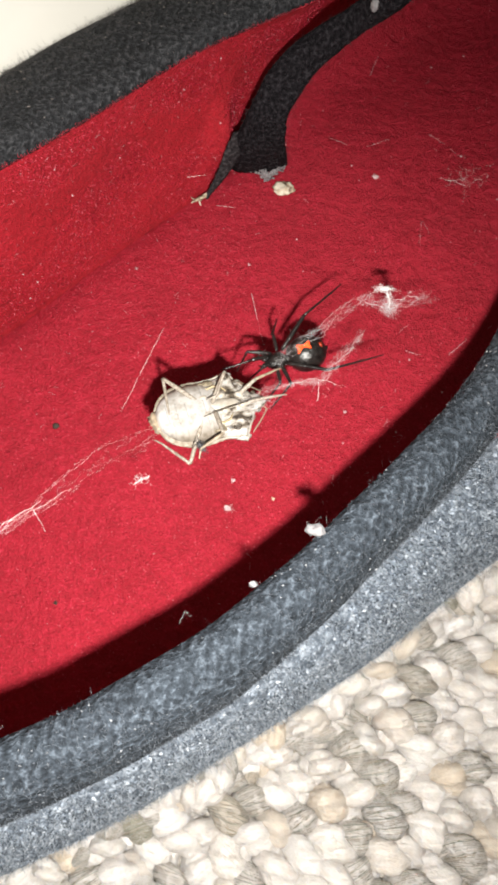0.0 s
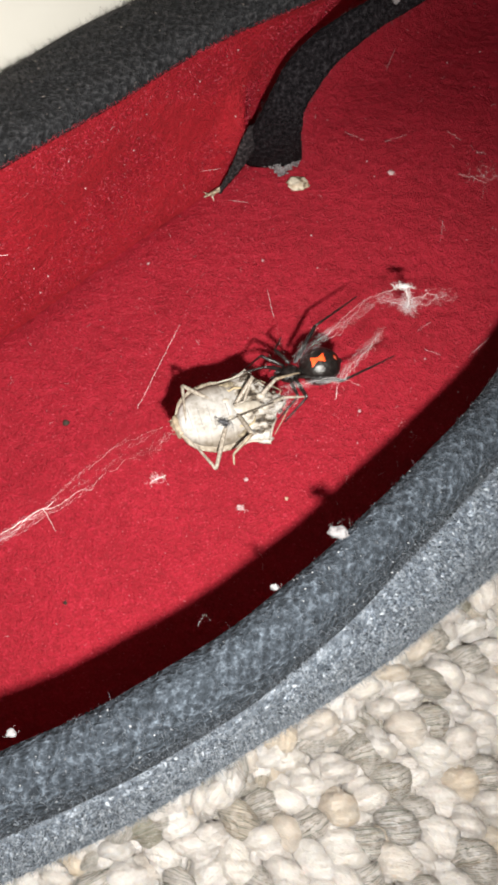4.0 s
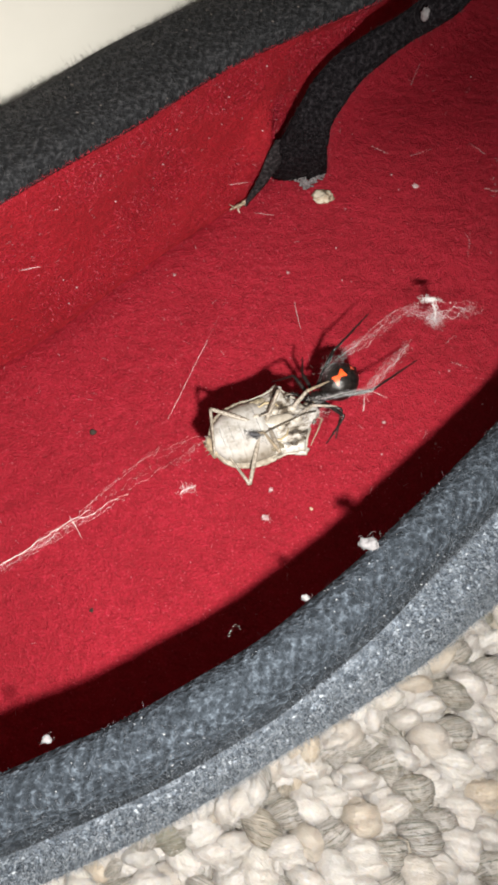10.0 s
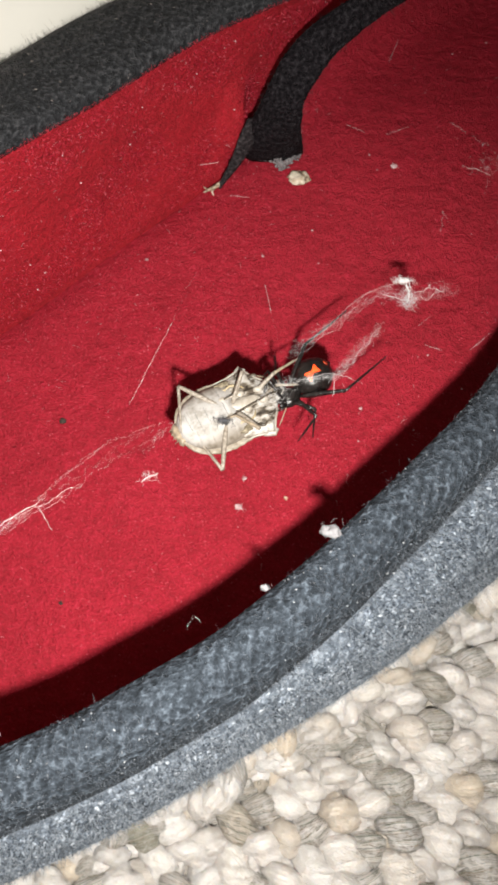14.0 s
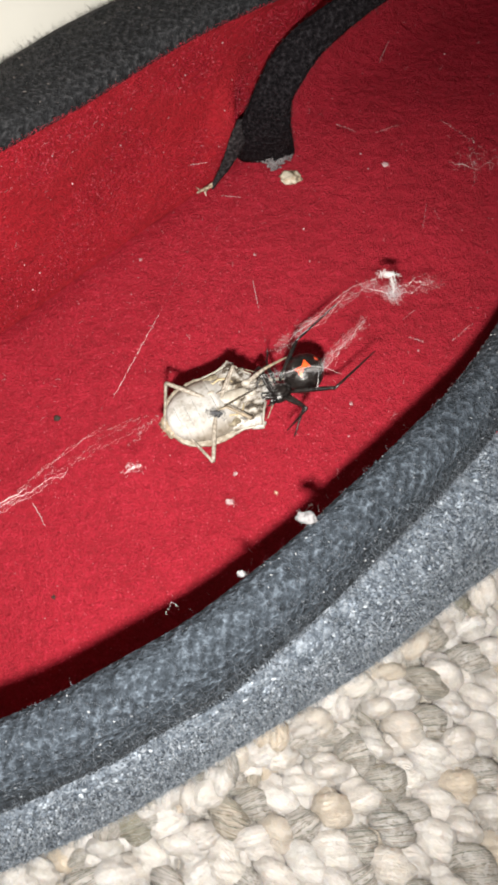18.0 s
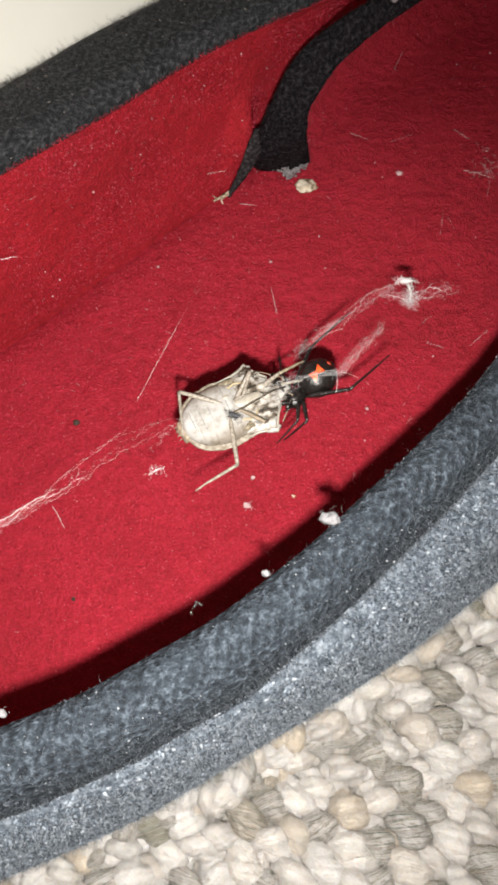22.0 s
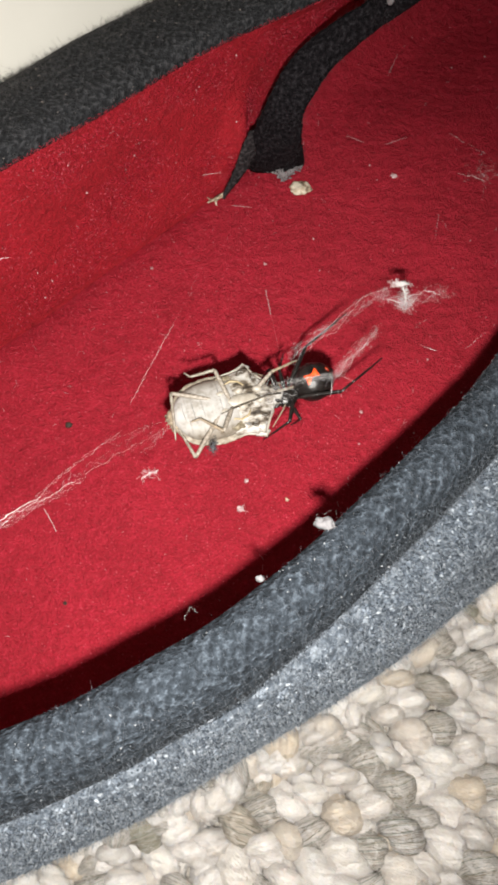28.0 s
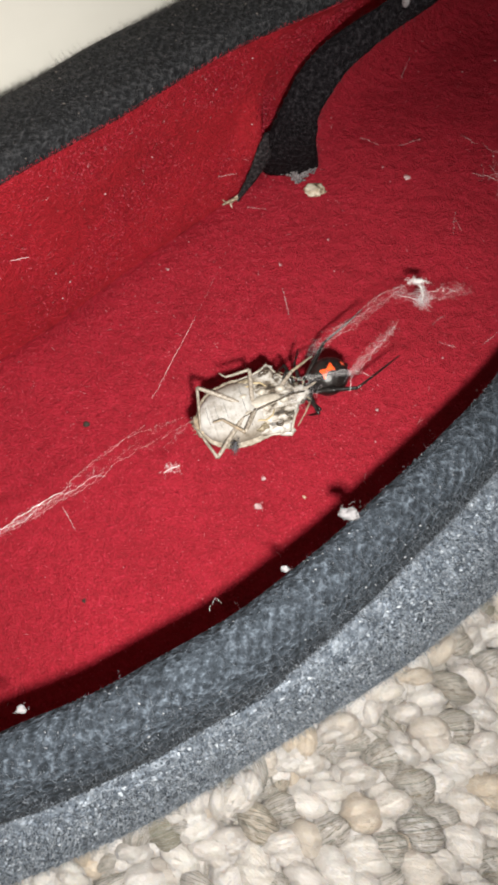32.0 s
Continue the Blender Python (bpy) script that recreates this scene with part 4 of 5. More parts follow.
part("silk_wrap", wisp((3.6, -1.2, 1.5), (7.6, 0.3, 0.8), 46, 0.55, 2.6, 0.0075, 30), FINE_SILK, bug, "fine white silk wound round the head")
part("silk_wrap", wisp((4.4, 1.6, 1.4), (5.6, -1.9, 1.3), 30, 0.45, 2.2, 0.0075, 20), FINE_SILK, bug, "fine white silk wound round the head")

# ---- crumbs and lint ----
TAN = plain("tan_flake", (0.5, 0.4, 0.26), (0.72, 0.64, 0.48), 700, 0.7, 0.0004)
LINT = plain("lint", (0.11, 0.105, 0.11), (0.24, 0.232, 0.245), 1200, 0.8, 0.0002)
SPECK = plain("pinkish_speck", (0.42, 0.26, 0.265), (0.66, 0.52, 0.53), 1200, 0.7, 0.0002)
DIRT = plain("dark_crumb", (0.02, 0.015, 0.012), (0.06, 0.04, 0.03), 900, 0.8)
DUST = plain("dark_dust", (0.03, 0.03, 0.034), (0.10, 0.10, 0.11), 1500, 0.8)
CRUST = mat("crusty_flake", (0.5, 0.43, 0.32), 0.75, spec=0.3)
_n1 = noise_tex(CRUST, 750, 4, 0.6)
base(CRUST, ramp(CRUST, _n1.outputs[0], [(0.36, (0.09, 0.07, 0.05)), (0.45, (0.38, 0.30, 0.21)), (0.6, (0.60, 0.54, 0.44))]))
bump(CRUST, _n1.outputs[0], 0.8, 0.0005)
bm = blob((8.75, 46.1, floor_z(8.7, 46.1) + 0.6), (1.75, 1.5, 0.75), 3, 0.3, 4)
for v in bm.verts:
    v.co += noise.noise_vector(v.co * 1500) * 0.16 * MM
tagged(part("flake", bm, CRUST), "tan crusty flake lying at the strap's end", "flake")
KNOT = floor_z(-5, 45)
bm = tube([(-6.3, 44.2, KNOT + 0.2), (-5.0, 44.9, KNOT + 0.4), (-4.0, 45.5, KNOT + 0.6), (-2.8, 46.3, KNOT + 0.9)], [0.1, 0.26, 0.34, 0.2], 6)
tube([(-4.6, 45.1, KNOT + 0.4), (-5.0, 44.2, KNOT + 0.4), (-4.7, 43.6, KNOT + 0.2)], [0.22, 0.16, 0.08], 6, bm)
tube([(-5.6, 44.6, KNOT + 0.4), (-6.4, 45.2, KNOT + 0.5)], [0.15, 0.06], 5, bm)
for v in bm.verts:
    v.co += noise.noise_vector(v.co * 2200) * 0.16 * MM
tagged(part("fibre_knot", bm, CRUST), "knot of pale frayed fibres on the insole", "fibre")
tagged(part("crumb", blob((-26.4, 7.6, floor_z(-26.4, 7.6) + 0.2), (0.55, 0.46, 0.4), 5, 0.5, 2), DIRT), "tiny dark crumb on the red insole", "crumb")
for (x, y, r, m, nm) in ((-0.6, -5.4, 0.6, SPECK, "lint"), (0.2, -1.4, 0.3, SPECK, "crumb"), (6.0, -4.2, 0.22, TAN, "crumb"), (-25.0, -18.0, 0.32, DIRT, "crumb"),
                         (24.0, 48.0, 0.5, SPECK, "lint"), (3.0, 33.0, 0.2, SPECK, "crumb"), (17.0, 8.4, 0.22, SPECK, "crumb"), (-15.0, 33.0, 0.22, SPECK, "crumb")):
    z = floor_z(x, y) + 0.15
    tagged(part(nm, fluff((x, y, z + 0.1), (r * 0.4, r * 0.35, r * 0.25), 30, r * 1.2, 0.02, 1.0, blob((x, y, z), (r * 0.8, r * 0.6, r * 0.5), x, 0.9, 3)), m), "tiny pale speck on the red insole" if m is not DIRT else "tiny dark speck on the red insole", "speck")


def lint_ball(c, size, n, seed, label):
    """A small matted ball of short fibres."""
    bm = blob(c, [k * 0.95 for k in size], seed, 0.5, 3)
    for v in bm.verts:
        v.co += noise.noise_vector(v.co * 2300) * 0.22 * size[1] * MM
    rnd = random.Random(seed)
    for _ in range(n // 3):
        p = Vector([c[k] + rnd.gauss(0, 0.55) * size[k] for k in range(3)])
        d = Vector((rnd.gauss(0, 1), rnd.gauss(0, 1), rnd.gauss(0, 0.8))).normalized() * rnd.uniform(0.15, 0.4) * size[0]
        q = Vector((rnd.gauss(0, 1), rnd.gauss(0, 1), rnd.gauss(0, 1))) * 0.15 * size[0]
        tube([p - d, p + q, p + d], 0.014, 3, bm)
    return tagged(part("lint_ball", bm, LINT), label, "lint")


bm = fluff((0, 0, 0), (0.2, 0.4, 0.15), 150, 0.55, 0.016, 1.0, blob((0, 0, 0), (0.22, 0.5, 0.2), 6, 0.9, 3))
dark_lint = part("lint", bm, DUST, bug, "dark grey fluff stuck to a leg")
lint_ball((8.1, -20.9, 51.8), (1.0, 0.68, 0.6), 110, 8, "white ball of lint caught on the collar's edge")
lint_ball((1.9, -25.6, 49.8), (0.45, 0.35, 0.35), 50, 7, "white ball of lint caught on the collar's edge")
lint_ball((18.6, 46.4, 61.6), (0.5, 0.5, 0.9), 50, 9, "white bit of lint on the black strap")
lint_ball((-21.0, -38.4, 50.2), (0.48, 0.36, 0.33), 60, 10, "white ball of lint caught on the collar's edge")


def scatter_lint():
    """Fine pale flecks and fibres sprinkled over the lining."""
    rnd = random.Random(31)
    bm = bmesh.new()
    for i in range(760):
        if i % 3:
            u, r = (rnd.uniform(6, 12.5) if i % 4 == 0 else rnd.uniform(0, NS)), math.sqrt(rnd.uniform(0.0, 0.95))
            p = insole_point(u, r) + np.array([0, 0, 0.12])
        else:
            p = wall_point(rnd.uniform(12.2, 18.5), rnd.uniform(0.1, 0.95))
            p = p + np.array([0.15, -0.15, 0.0])
        if rnd.random() < 0.62:
            s = rnd.uniform(0.025, 0.075) if i % 8 else rnd.uniform(0.09, 0.17)
            m = bmesh.ops.create_icosphere(bm, subdivisions=1, radius=s * MM, matrix=Matrix.Translation(V(p)))
        else:
            a, l = rnd.uniform(0, math.pi), rnd.uniform(0.2, 1.1)
            d = np.array([math.cos(a), math.sin(a), rnd.uniform(0.0, 0.4)]) * l
            tube([p, p + d * 0.5 + np.array([0, 0, 0.12]), p + d], rnd.uniform(0.012, 0.025), 3, bm)
    return bm


tagged(part("lint_dust", scatter_lint(), SPECK, slipper, "fine pale lint on the lining"), kind="stuff")


def fuzz(n, where, lo, hi, r, seed):
    rnd = random.Random(seed)
    verts, faces = [], []
    for _ in range(n):
        p, o = where(rnd)
        d = np.array(o) + np.array([rnd.gauss(0, 0.6) for _ in range(3)])
        d /= np.linalg.norm(d)
        s = np.cross(d, [rnd.gauss(0, 1) for _ in range(3)])
        s /= np.linalg.norm(s) + 1e-9
        l = rnd.uniform(lo, hi)
        q = np.array([rnd.gauss(0, 1) for _ in range(3)]) * 0.25 * l
        k = len(verts)
        for a in (p - s * r, p + s * r, p + d * l * 0.55 + q + s * r * 0.7, p + d * l * 0.55 + q - s * r * 0.7, p + d * l + q * 1.5):
            verts.append(tuple(a * MM))
        faces += [(k, k + 1, k + 2, k + 3), (k + 3, k + 2, k + 4)]
    me = bpy.data.meshes.new("fuzz")
    me.from_pydata(verts, [], faces)
    return me


def nubs(n, where, lo, hi, seed):
    """Small matted knots of fibre, half sunk in the cloth."""
    rnd = random.Random(seed)
    verts, faces = [], []
    for _ in range(n):
        p, o = where(rnd)
        r = rnd.uniform(lo, hi)
        turn = Matrix.Rotation(rnd.uniform(0, 6.3), 3, Vector((rnd.gauss(0, 1), rnd.gauss(0, 1), rnd.gauss(0, 1))).normalized())
        k = len(verts)
        for d, q in (((1, 0, 0), 1.6), ((-1, 0, 0), 1.6), ((0, 1, 0), 0.8), ((0, -1, 0), 0.8), ((0, 0, 1), 0.8), ((0, 0, -1), 0.8)):
            w = turn @ Vector(d) * (r * q * rnd.uniform(0.7, 1.3))
            verts.append(tuple((p + np.array(w)) * MM))
        faces += [(k + i, k + j, k + l) if f else (k + j, k + i, k + l) for i, j, l, f in
                  ((0, 2, 4, 1), (2, 1, 4, 1), (1, 3, 4, 1), (3, 0, 4, 1), (0, 2, 5, 0), (2, 1, 5, 0), (1, 3, 5, 0), (3, 0, 5, 0))]
    me = bpy.data.meshes.new("nubs")
    me.from_pydata(verts, [], faces)
    me.polygons.foreach_set("use_smooth", [True] * len(me.polygons))
    return me


def nub_material(name, stops, rough=0.9, browned=False, clumps=0.0):
    m = mat(name, stops[0][1], rough, spec=0.06)
    g = nd(m, "ShaderNodeNewGeometry")
    c = ramp(m, g.outputs["Random Per Island"], stops)
    if clumps:
        c = blend(m, "MULTIPLY", clumps, c, ramp(m, noise_tex(m, 900, 3, 0.6).outputs[0], [(0.34, (0.34, 0.34, 0.35)), (0.5, (0.95, 0.95, 0.95)), (0.66, (1.9, 1.9, 1.9))]))
    base(m, brown_far(m, c) if browned else c)
    return m


def near_u(rnd):
    return rnd.randrange(int(NU * 1.5 / NS), int(NU * 7.5 / NS)) if rnd.random() < 0.6 else rnd.randrange(int(NU * 12.5 / NS), int(NU * 18 / NS))


def on_rows(j0, j1):
    def pick(rnd):
        i = near_u(rnd)
        a, c = prof[i][0], prof[(i + 1) % NU][0]
        f, g = rnd.random(), rnd.random()
        w = [float(np.linalg.norm(a[k + 1] - a[k])) for k in range(j0, j1)]
        j = rnd.choices(range(j0, j1), w)[0]
        p = (a[j] * (1 - f) + a[j + 1] * f) * (1 - g) + (c[j] * (1 - f) + c[j + 1] * f) * g
        return p, np.array([*station(us[i])[1], 0.5])
    return pick


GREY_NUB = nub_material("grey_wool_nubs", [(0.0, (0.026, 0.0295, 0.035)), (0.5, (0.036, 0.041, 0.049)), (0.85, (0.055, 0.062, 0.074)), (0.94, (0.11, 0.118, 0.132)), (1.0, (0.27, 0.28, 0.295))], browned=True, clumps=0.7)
LOW_NUB = nub_material("pale_grey_wool_nubs", [(0.0, (0.042, 0.052, 0.066)), (0.4, (0.10, 0.118, 0.146)), (0.75, (0.165, 0.19, 0.225)), (0.93, (0.23, 0.26, 0.30)), (1.0, (0.36, 0.39, 0.43))], clumps=0.7)
for cnt, rows, lo, hi, m, seed, lab in ((9000, on_rows(1, ncol - 2), 0.06, 0.15, GREY_NUB, 11, "matted dark grey wool nubs"),
                                        (42000, on_rows(ncol - 2, ncol + 4), 0.1, 0.34, LOW_NUB, 12, "matted pale grey wool nubs")):
    me = nubs(cnt, rows, lo, hi, seed)
    me.materials.append(m)
    nub = tagged(new("felt_nap", me), lab, kind="stuff")
    nub.parent = slipper
HAIR = plain("felt_hair", (0.036, 0.042, 0.052), (0.115, 0.13, 0.152), 900, 0.85)
base(HAIR, brown_far(HAIR, HAIR.node_tree.nodes["Principled BSDF"].inputs["Base Color"].links[0].from_socket))
me = fuzz(52000, on_rows(1, len(prof[0][0]) - 4), 0.3, 1.0, 0.014, 5)
me.materials.append(HAIR)
hair = tagged(new("fuzz", me), "fine grey wool fuzz", kind="stuff")
hair.parent = slipper


PALEHAIR = plain("pale_felt_hair", (0.06, 0.072, 0.09), (0.36, 0.395, 0.44), 1000, 0.8)
me = fuzz(60000, on_rows(ncol - 2, ncol + 4), 0.3, 1.1, 0.024, 18)
me.materials.append(PALEHAIR)
hair = tagged(new("fuzz", me), "fine pale grey wool fuzz", kind="stuff")
hair.parent = slipper


def on_mesh(ob):
    vs = [(np.array(v.co) / MM, np.array(v.normal)) for v in ob.data.vertices]
    def pick(rnd):
        (p, n), (q, _) = rnd.choice(vs), rnd.choice(vs)
        d = q - p
        l = np.linalg.norm(d) + 1e-6
        return p + d / l * rnd.uniform(0, 0.5), n
    return pick


def on_far_edge(rnd):
    i, j, f = rnd.randrange(int(NU * 12.5 / NS), int(NU * 18 / NS)), rnd.randrange(4, 8), rnd.random()
    return prof[i][0][j] * (1 - f) + prof[i][0][j + 1] * f, np.array([*station(us[i])[1], 0.4])


# Fuzz along the far edge, darker than the rest of the collar's.
EDGEHAIR = plain("far_edge_hair", (0.022, 0.02, 0.019), (0.07, 0.066, 0.064), 900, 0.85)
me = fuzz(14000, on_far_edge, 0.35, 1.3, 0.013, 15)
me.materials.append(EDGEHAIR)
hair = tagged(new("fuzz", me), "fine grey wool fuzz", kind="stuff")
hair.parent = slipper
DARKHAIR = plain("dark_felt_hair", (0.008, 0.007, 0.009), (0.05, 0.045, 0.05), 900, 0.85)
me = fuzz(7000, on_mesh(strap_part), 0.2, 0.7, 0.014, 16)
me.materials.append(DARKHAIR)
hair = tagged(new("fuzz", me), "fine dark fuzz of the strap", kind="stuff")
hair.parent = slipper


def on_lining(rnd):
    if rnd.random() < 0.55:
        p = insole_point(rnd.uniform(0, NS), math.sqrt(rnd.random()) * 0.98)
        return p, (0, 0, 1.0)
    u, v = rnd.uniform(12.0, 18.5), rnd.random()
    return wall_point(u, v), np.array([*(-station(u)[1] * 0.7), 0.8])


REDHAIR = plain("red_hair", (0.36, 0.009, 0.024), (0.52, 0.03, 0.05), 300, 0.7)
me = fuzz(7000, on_lining, 0.15, 0.5, 0.016, 6)
me.materials.append(REDHAIR)
hair = tagged(new("fuzz", me), "short red felt nap", kind="stuff")
hair.parent = slipper


def on_edge(rnd):
    u = rnd.uniform(11.8, 18.2)
    return wall_point(u, rnd.uniform(0.94, 1.02)), np.array([*(station(u)[1] * 0.5), 0.6])


me = fuzz(9000, on_edge, 0.1, 0.38, 0.014, 17)
me.materials.append(REDHAIR)
hair = tagged(new("fuzz", me), "red felt nap along the lining's edge", kind="stuff")
hair.parent = slipper
RED_NUB = nub_material("red_wool_nubs", [(0.0, (0.17, 0.0055, 0.014)), (0.4, (0.27, 0.010, 0.024)), (0.72, (0.36, 0.022, 0.044)), (0.9, (0.44, 0.05, 0.072)), (1.0, (0.56, 0.13, 0.165))], 0.5)
me = nubs(90000, on_lining, 0.04, 0.12, 13)
me.materials.append(RED_NUB)
nub = tagged(new("felt_nap", me), "short matted red felt", kind="stuff")
nub.parent = slipper


def on_pile(rnd):
    k, m = rnd.choice(near_loops)
    v = LOOPS[k].vertices[rnd.randrange(676)]
    p = m @ v.co
    n = m.to_3x3() @ v.normal
    return np.array(p) / MM, np.array(n.normalized()) * 0.3


WOOLHAIR = plain("wool_hair", (0.48, 0.45, 0.42), (0.74, 0.71, 0.69), 700, 0.4)
me = fuzz(160000, on_pile, 0.35, 1.5, 0.017, 7)
me.materials.append(WOOLHAIR)
hair = tagged(new("wool_fuzz", me), "loose pale wool fibres on the carpet", kind="stuff")
hair.parent = floor
hair.matrix_parent_inverse = Matrix.Translation((0, 0, 0.0034))


def step(limb, rows):
    """Keys one leg from rows of seconds, knee and foot (mm, in its owner's space)."""
    up, lo, hip, l1, l2 = limb
    ups, los = [], []
    for t, kx, ky, kz, fx, fy, fz in rows:
        a = aim(hip, (kx, ky, kz))
        knee = hip + (Vector((kx, ky, kz)) - hip).normalized() * l1
        b = aim(knee, (fx, fy, fz))
        ups.append((t, a))
        los.append((t, a.inverted() @ b))
    walk(up, ups)
    walk(lo, los)


def motions():
    """All that moves: the two animals and, on their bodies, the legs."""
    walk(bug, [(r[0], pose(*r[1:])) for r in (
        (0, -0.00277, -0.00069, 0.03982, 2.8, 7.57, 17.12), (1, -0.00265, -0.00075, 0.03976, 2.71, 6.23, 17.02),
        (2, -0.00281, -0.00073, 0.03971, 3.42, 5.05, 14.52), (5, -0.00175, -0.0012, 0.03917, 13.09, 9.29, 21.88),
        (6, -0.00161, -0.00186, 0.03952, 5.04, 0.09, 20.2), (7, -0.00139, -0.00125, 0.03926, 6.53, 4.1, 21.67),
        (8, -0.00144, -0.0014, 0.03924, 5.23, -2.01, 17.83), (9, -0.00165, -0.00089, 0.03941, 7.77, 0.45, 17.12),
        (10, -0.00147, -0.00174, 0.03971, 3.86, 0.73, 21.51), (11, -0.00153, -0.00107, 0.03947, 5.68, 6.08, 23.02),
        (12, -0.00171, -0.00151, 0.03957, 6.48, 2.6, 24.83), (13, -0.00162, -0.00137, 0.03949, 3.68, 2.28, 26.85),
        (16, -0.00145, -0.00121, 0.03944, 2.96, 0.55, 26.83), (17, -0.00145, -0.00126, 0.0396, 3.03, 2.85, 25.9),
        (18, -0.00117, -0.00119, 0.03932, 5.47, 3.47, 27.52), (19, -0.00161, -0.00103, 0.03951, 4.63, 1.61, 26.22),
        (20, -0.00193, -0.0009, 0.03955, 5.25, 4.39, 24.23), (21, -0.00144, -0.00144, 0.03959, 5.28, -0.25, 26.15),
        (22, -0.00174, -0.00143, 0.03974, 4.87, -2.13, 25.21), (23, -0.00206, -0.00112, 0.03998, 6.4, -3.47, 21.38),
        (24, -0.00185, -0.00125, 0.04, 5.26, -2.95, 21.75), (27, -0.00205, -0.00099, 0.03982, 7.76, 1.3, 19.35),
        (28, -0.00192, -0.00076, 0.03991, 7.59, 2.81, 17.91), (29, -0.00143, -0.00164, 0.03967, 6.32, 1.74, 22.69),
        (30, -0.00202, -0.00058, 0.03992, 9.65, 1.26, 15.74), (31, -0.00192, -0.00066, 0.03978, 10.02, -2.02, 14.22),
        (32, -0.00131, -0.00133, 0.03953, 7.38, -5.04, 17.54),
    )])
    walk(spider, [(r[0], pose(*r[1:])) for r in (
        (0, 0.00762, 0.00758, 0.0394, 0, -0, -167.03), (1, 0.00756, 0.00713, 0.0394, 0, -0, -160.13),
        (2, 0.00746, 0.00688, 0.0394, 0, -0, -157.2), (5, 0.00691, 0.00489, 0.0394, 0, -0, -169.96),
        (6, 0.00698, 0.00498, 0.0394, 0, -0, -156.14), (7, 0.0064, 0.00454, 0.0394, 0, -0, -154.37),
        (8, 0.00666, 0.00425, 0.0394, 0, -0, -143.68), (9, 0.00622, 0.00435, 0.0394, 0, -0, -144.39),
        (10, 0.00647, 0.00387, 0.0394, 0, -0, -139.31), (11, 0.00618, 0.00338, 0.0394, 0, -0, -147.87),
        (12, 0.00725, 0.00314, 0.0394, 0, -0, -135.8), (13, 0.00682, 0.00222, 0.0394, 0, -0, -137.3),
        (16, 0.00685, 0.00204, 0.0394, 0, -0, -138.2), (17, 0.00713, 0.00173, 0.0394, 0, -0, -141.62),
        (18, 0.00749, 0.0018, 0.0394, 0, -0, -138.48), (19, 0.00708, 0.00203, 0.0394, 0, -0, -140.48),
        (20, 0.00695, 0.00178, 0.0394, 0, -0, -137.9), (21, 0.00722, 0.00167, 0.0394, 0, -0, -139.11),
        (22, 0.00691, 0.00168, 0.0394, 0, -0, -136), (23, 0.00696, 0.00196, 0.0394, 0, -0, -138.75),
        (24, 0.0069, 0.00191, 0.0394, 0, -0, -139.97), (27, 0.00693, 0.00183, 0.0394, 0, -0, -143.98),
        (28, 0.00685, 0.00199, 0.0394, 0, -0, -148.06), (29, 0.00686, 0.00171, 0.0394, 0, -0, -141.03),
        (30, 0.00669, 0.00207, 0.0394, 0, -0, -143.15), (31, 0.00647, 0.00205, 0.0394, 0, -0, -144.69),
        (32, 0.00645, 0.00223, 0.0394, 0, -0, -147.45),
    )])
    step(BUG_LEGS["HIND_UPPER"], (
        (0, -4.3, 4.1, 1.8, -5.5, -2.4, 1.4), (2, -5.1, 3.8, 1.9, -5.7, -1.9, 1.6), (5, -5.1, 4.8, 0.7, -6.3, -0.7, 1.2),
        (7, -4.8, 4.5, 1.8, -7.1, -2.2, 1.8), (9, -6.2, 3.5, 2.1, -7.2, -2, 2.2), (12, -4.5, 4.8, 1.9, -6.7, -1.2, 1.8),
        (18, -5.1, 4.6, 1.9, -7.4, -0.5, 1.6), (24, -5.7, 3.3, 2.6, -7.1, -2.1, 2.6), (28, -6.4, 2.6, 2, -6.9, -0.8, 1.8),
        (32, -5.6, 3.6, 2.7, -6.7, -1.3, 2.8),
    ))
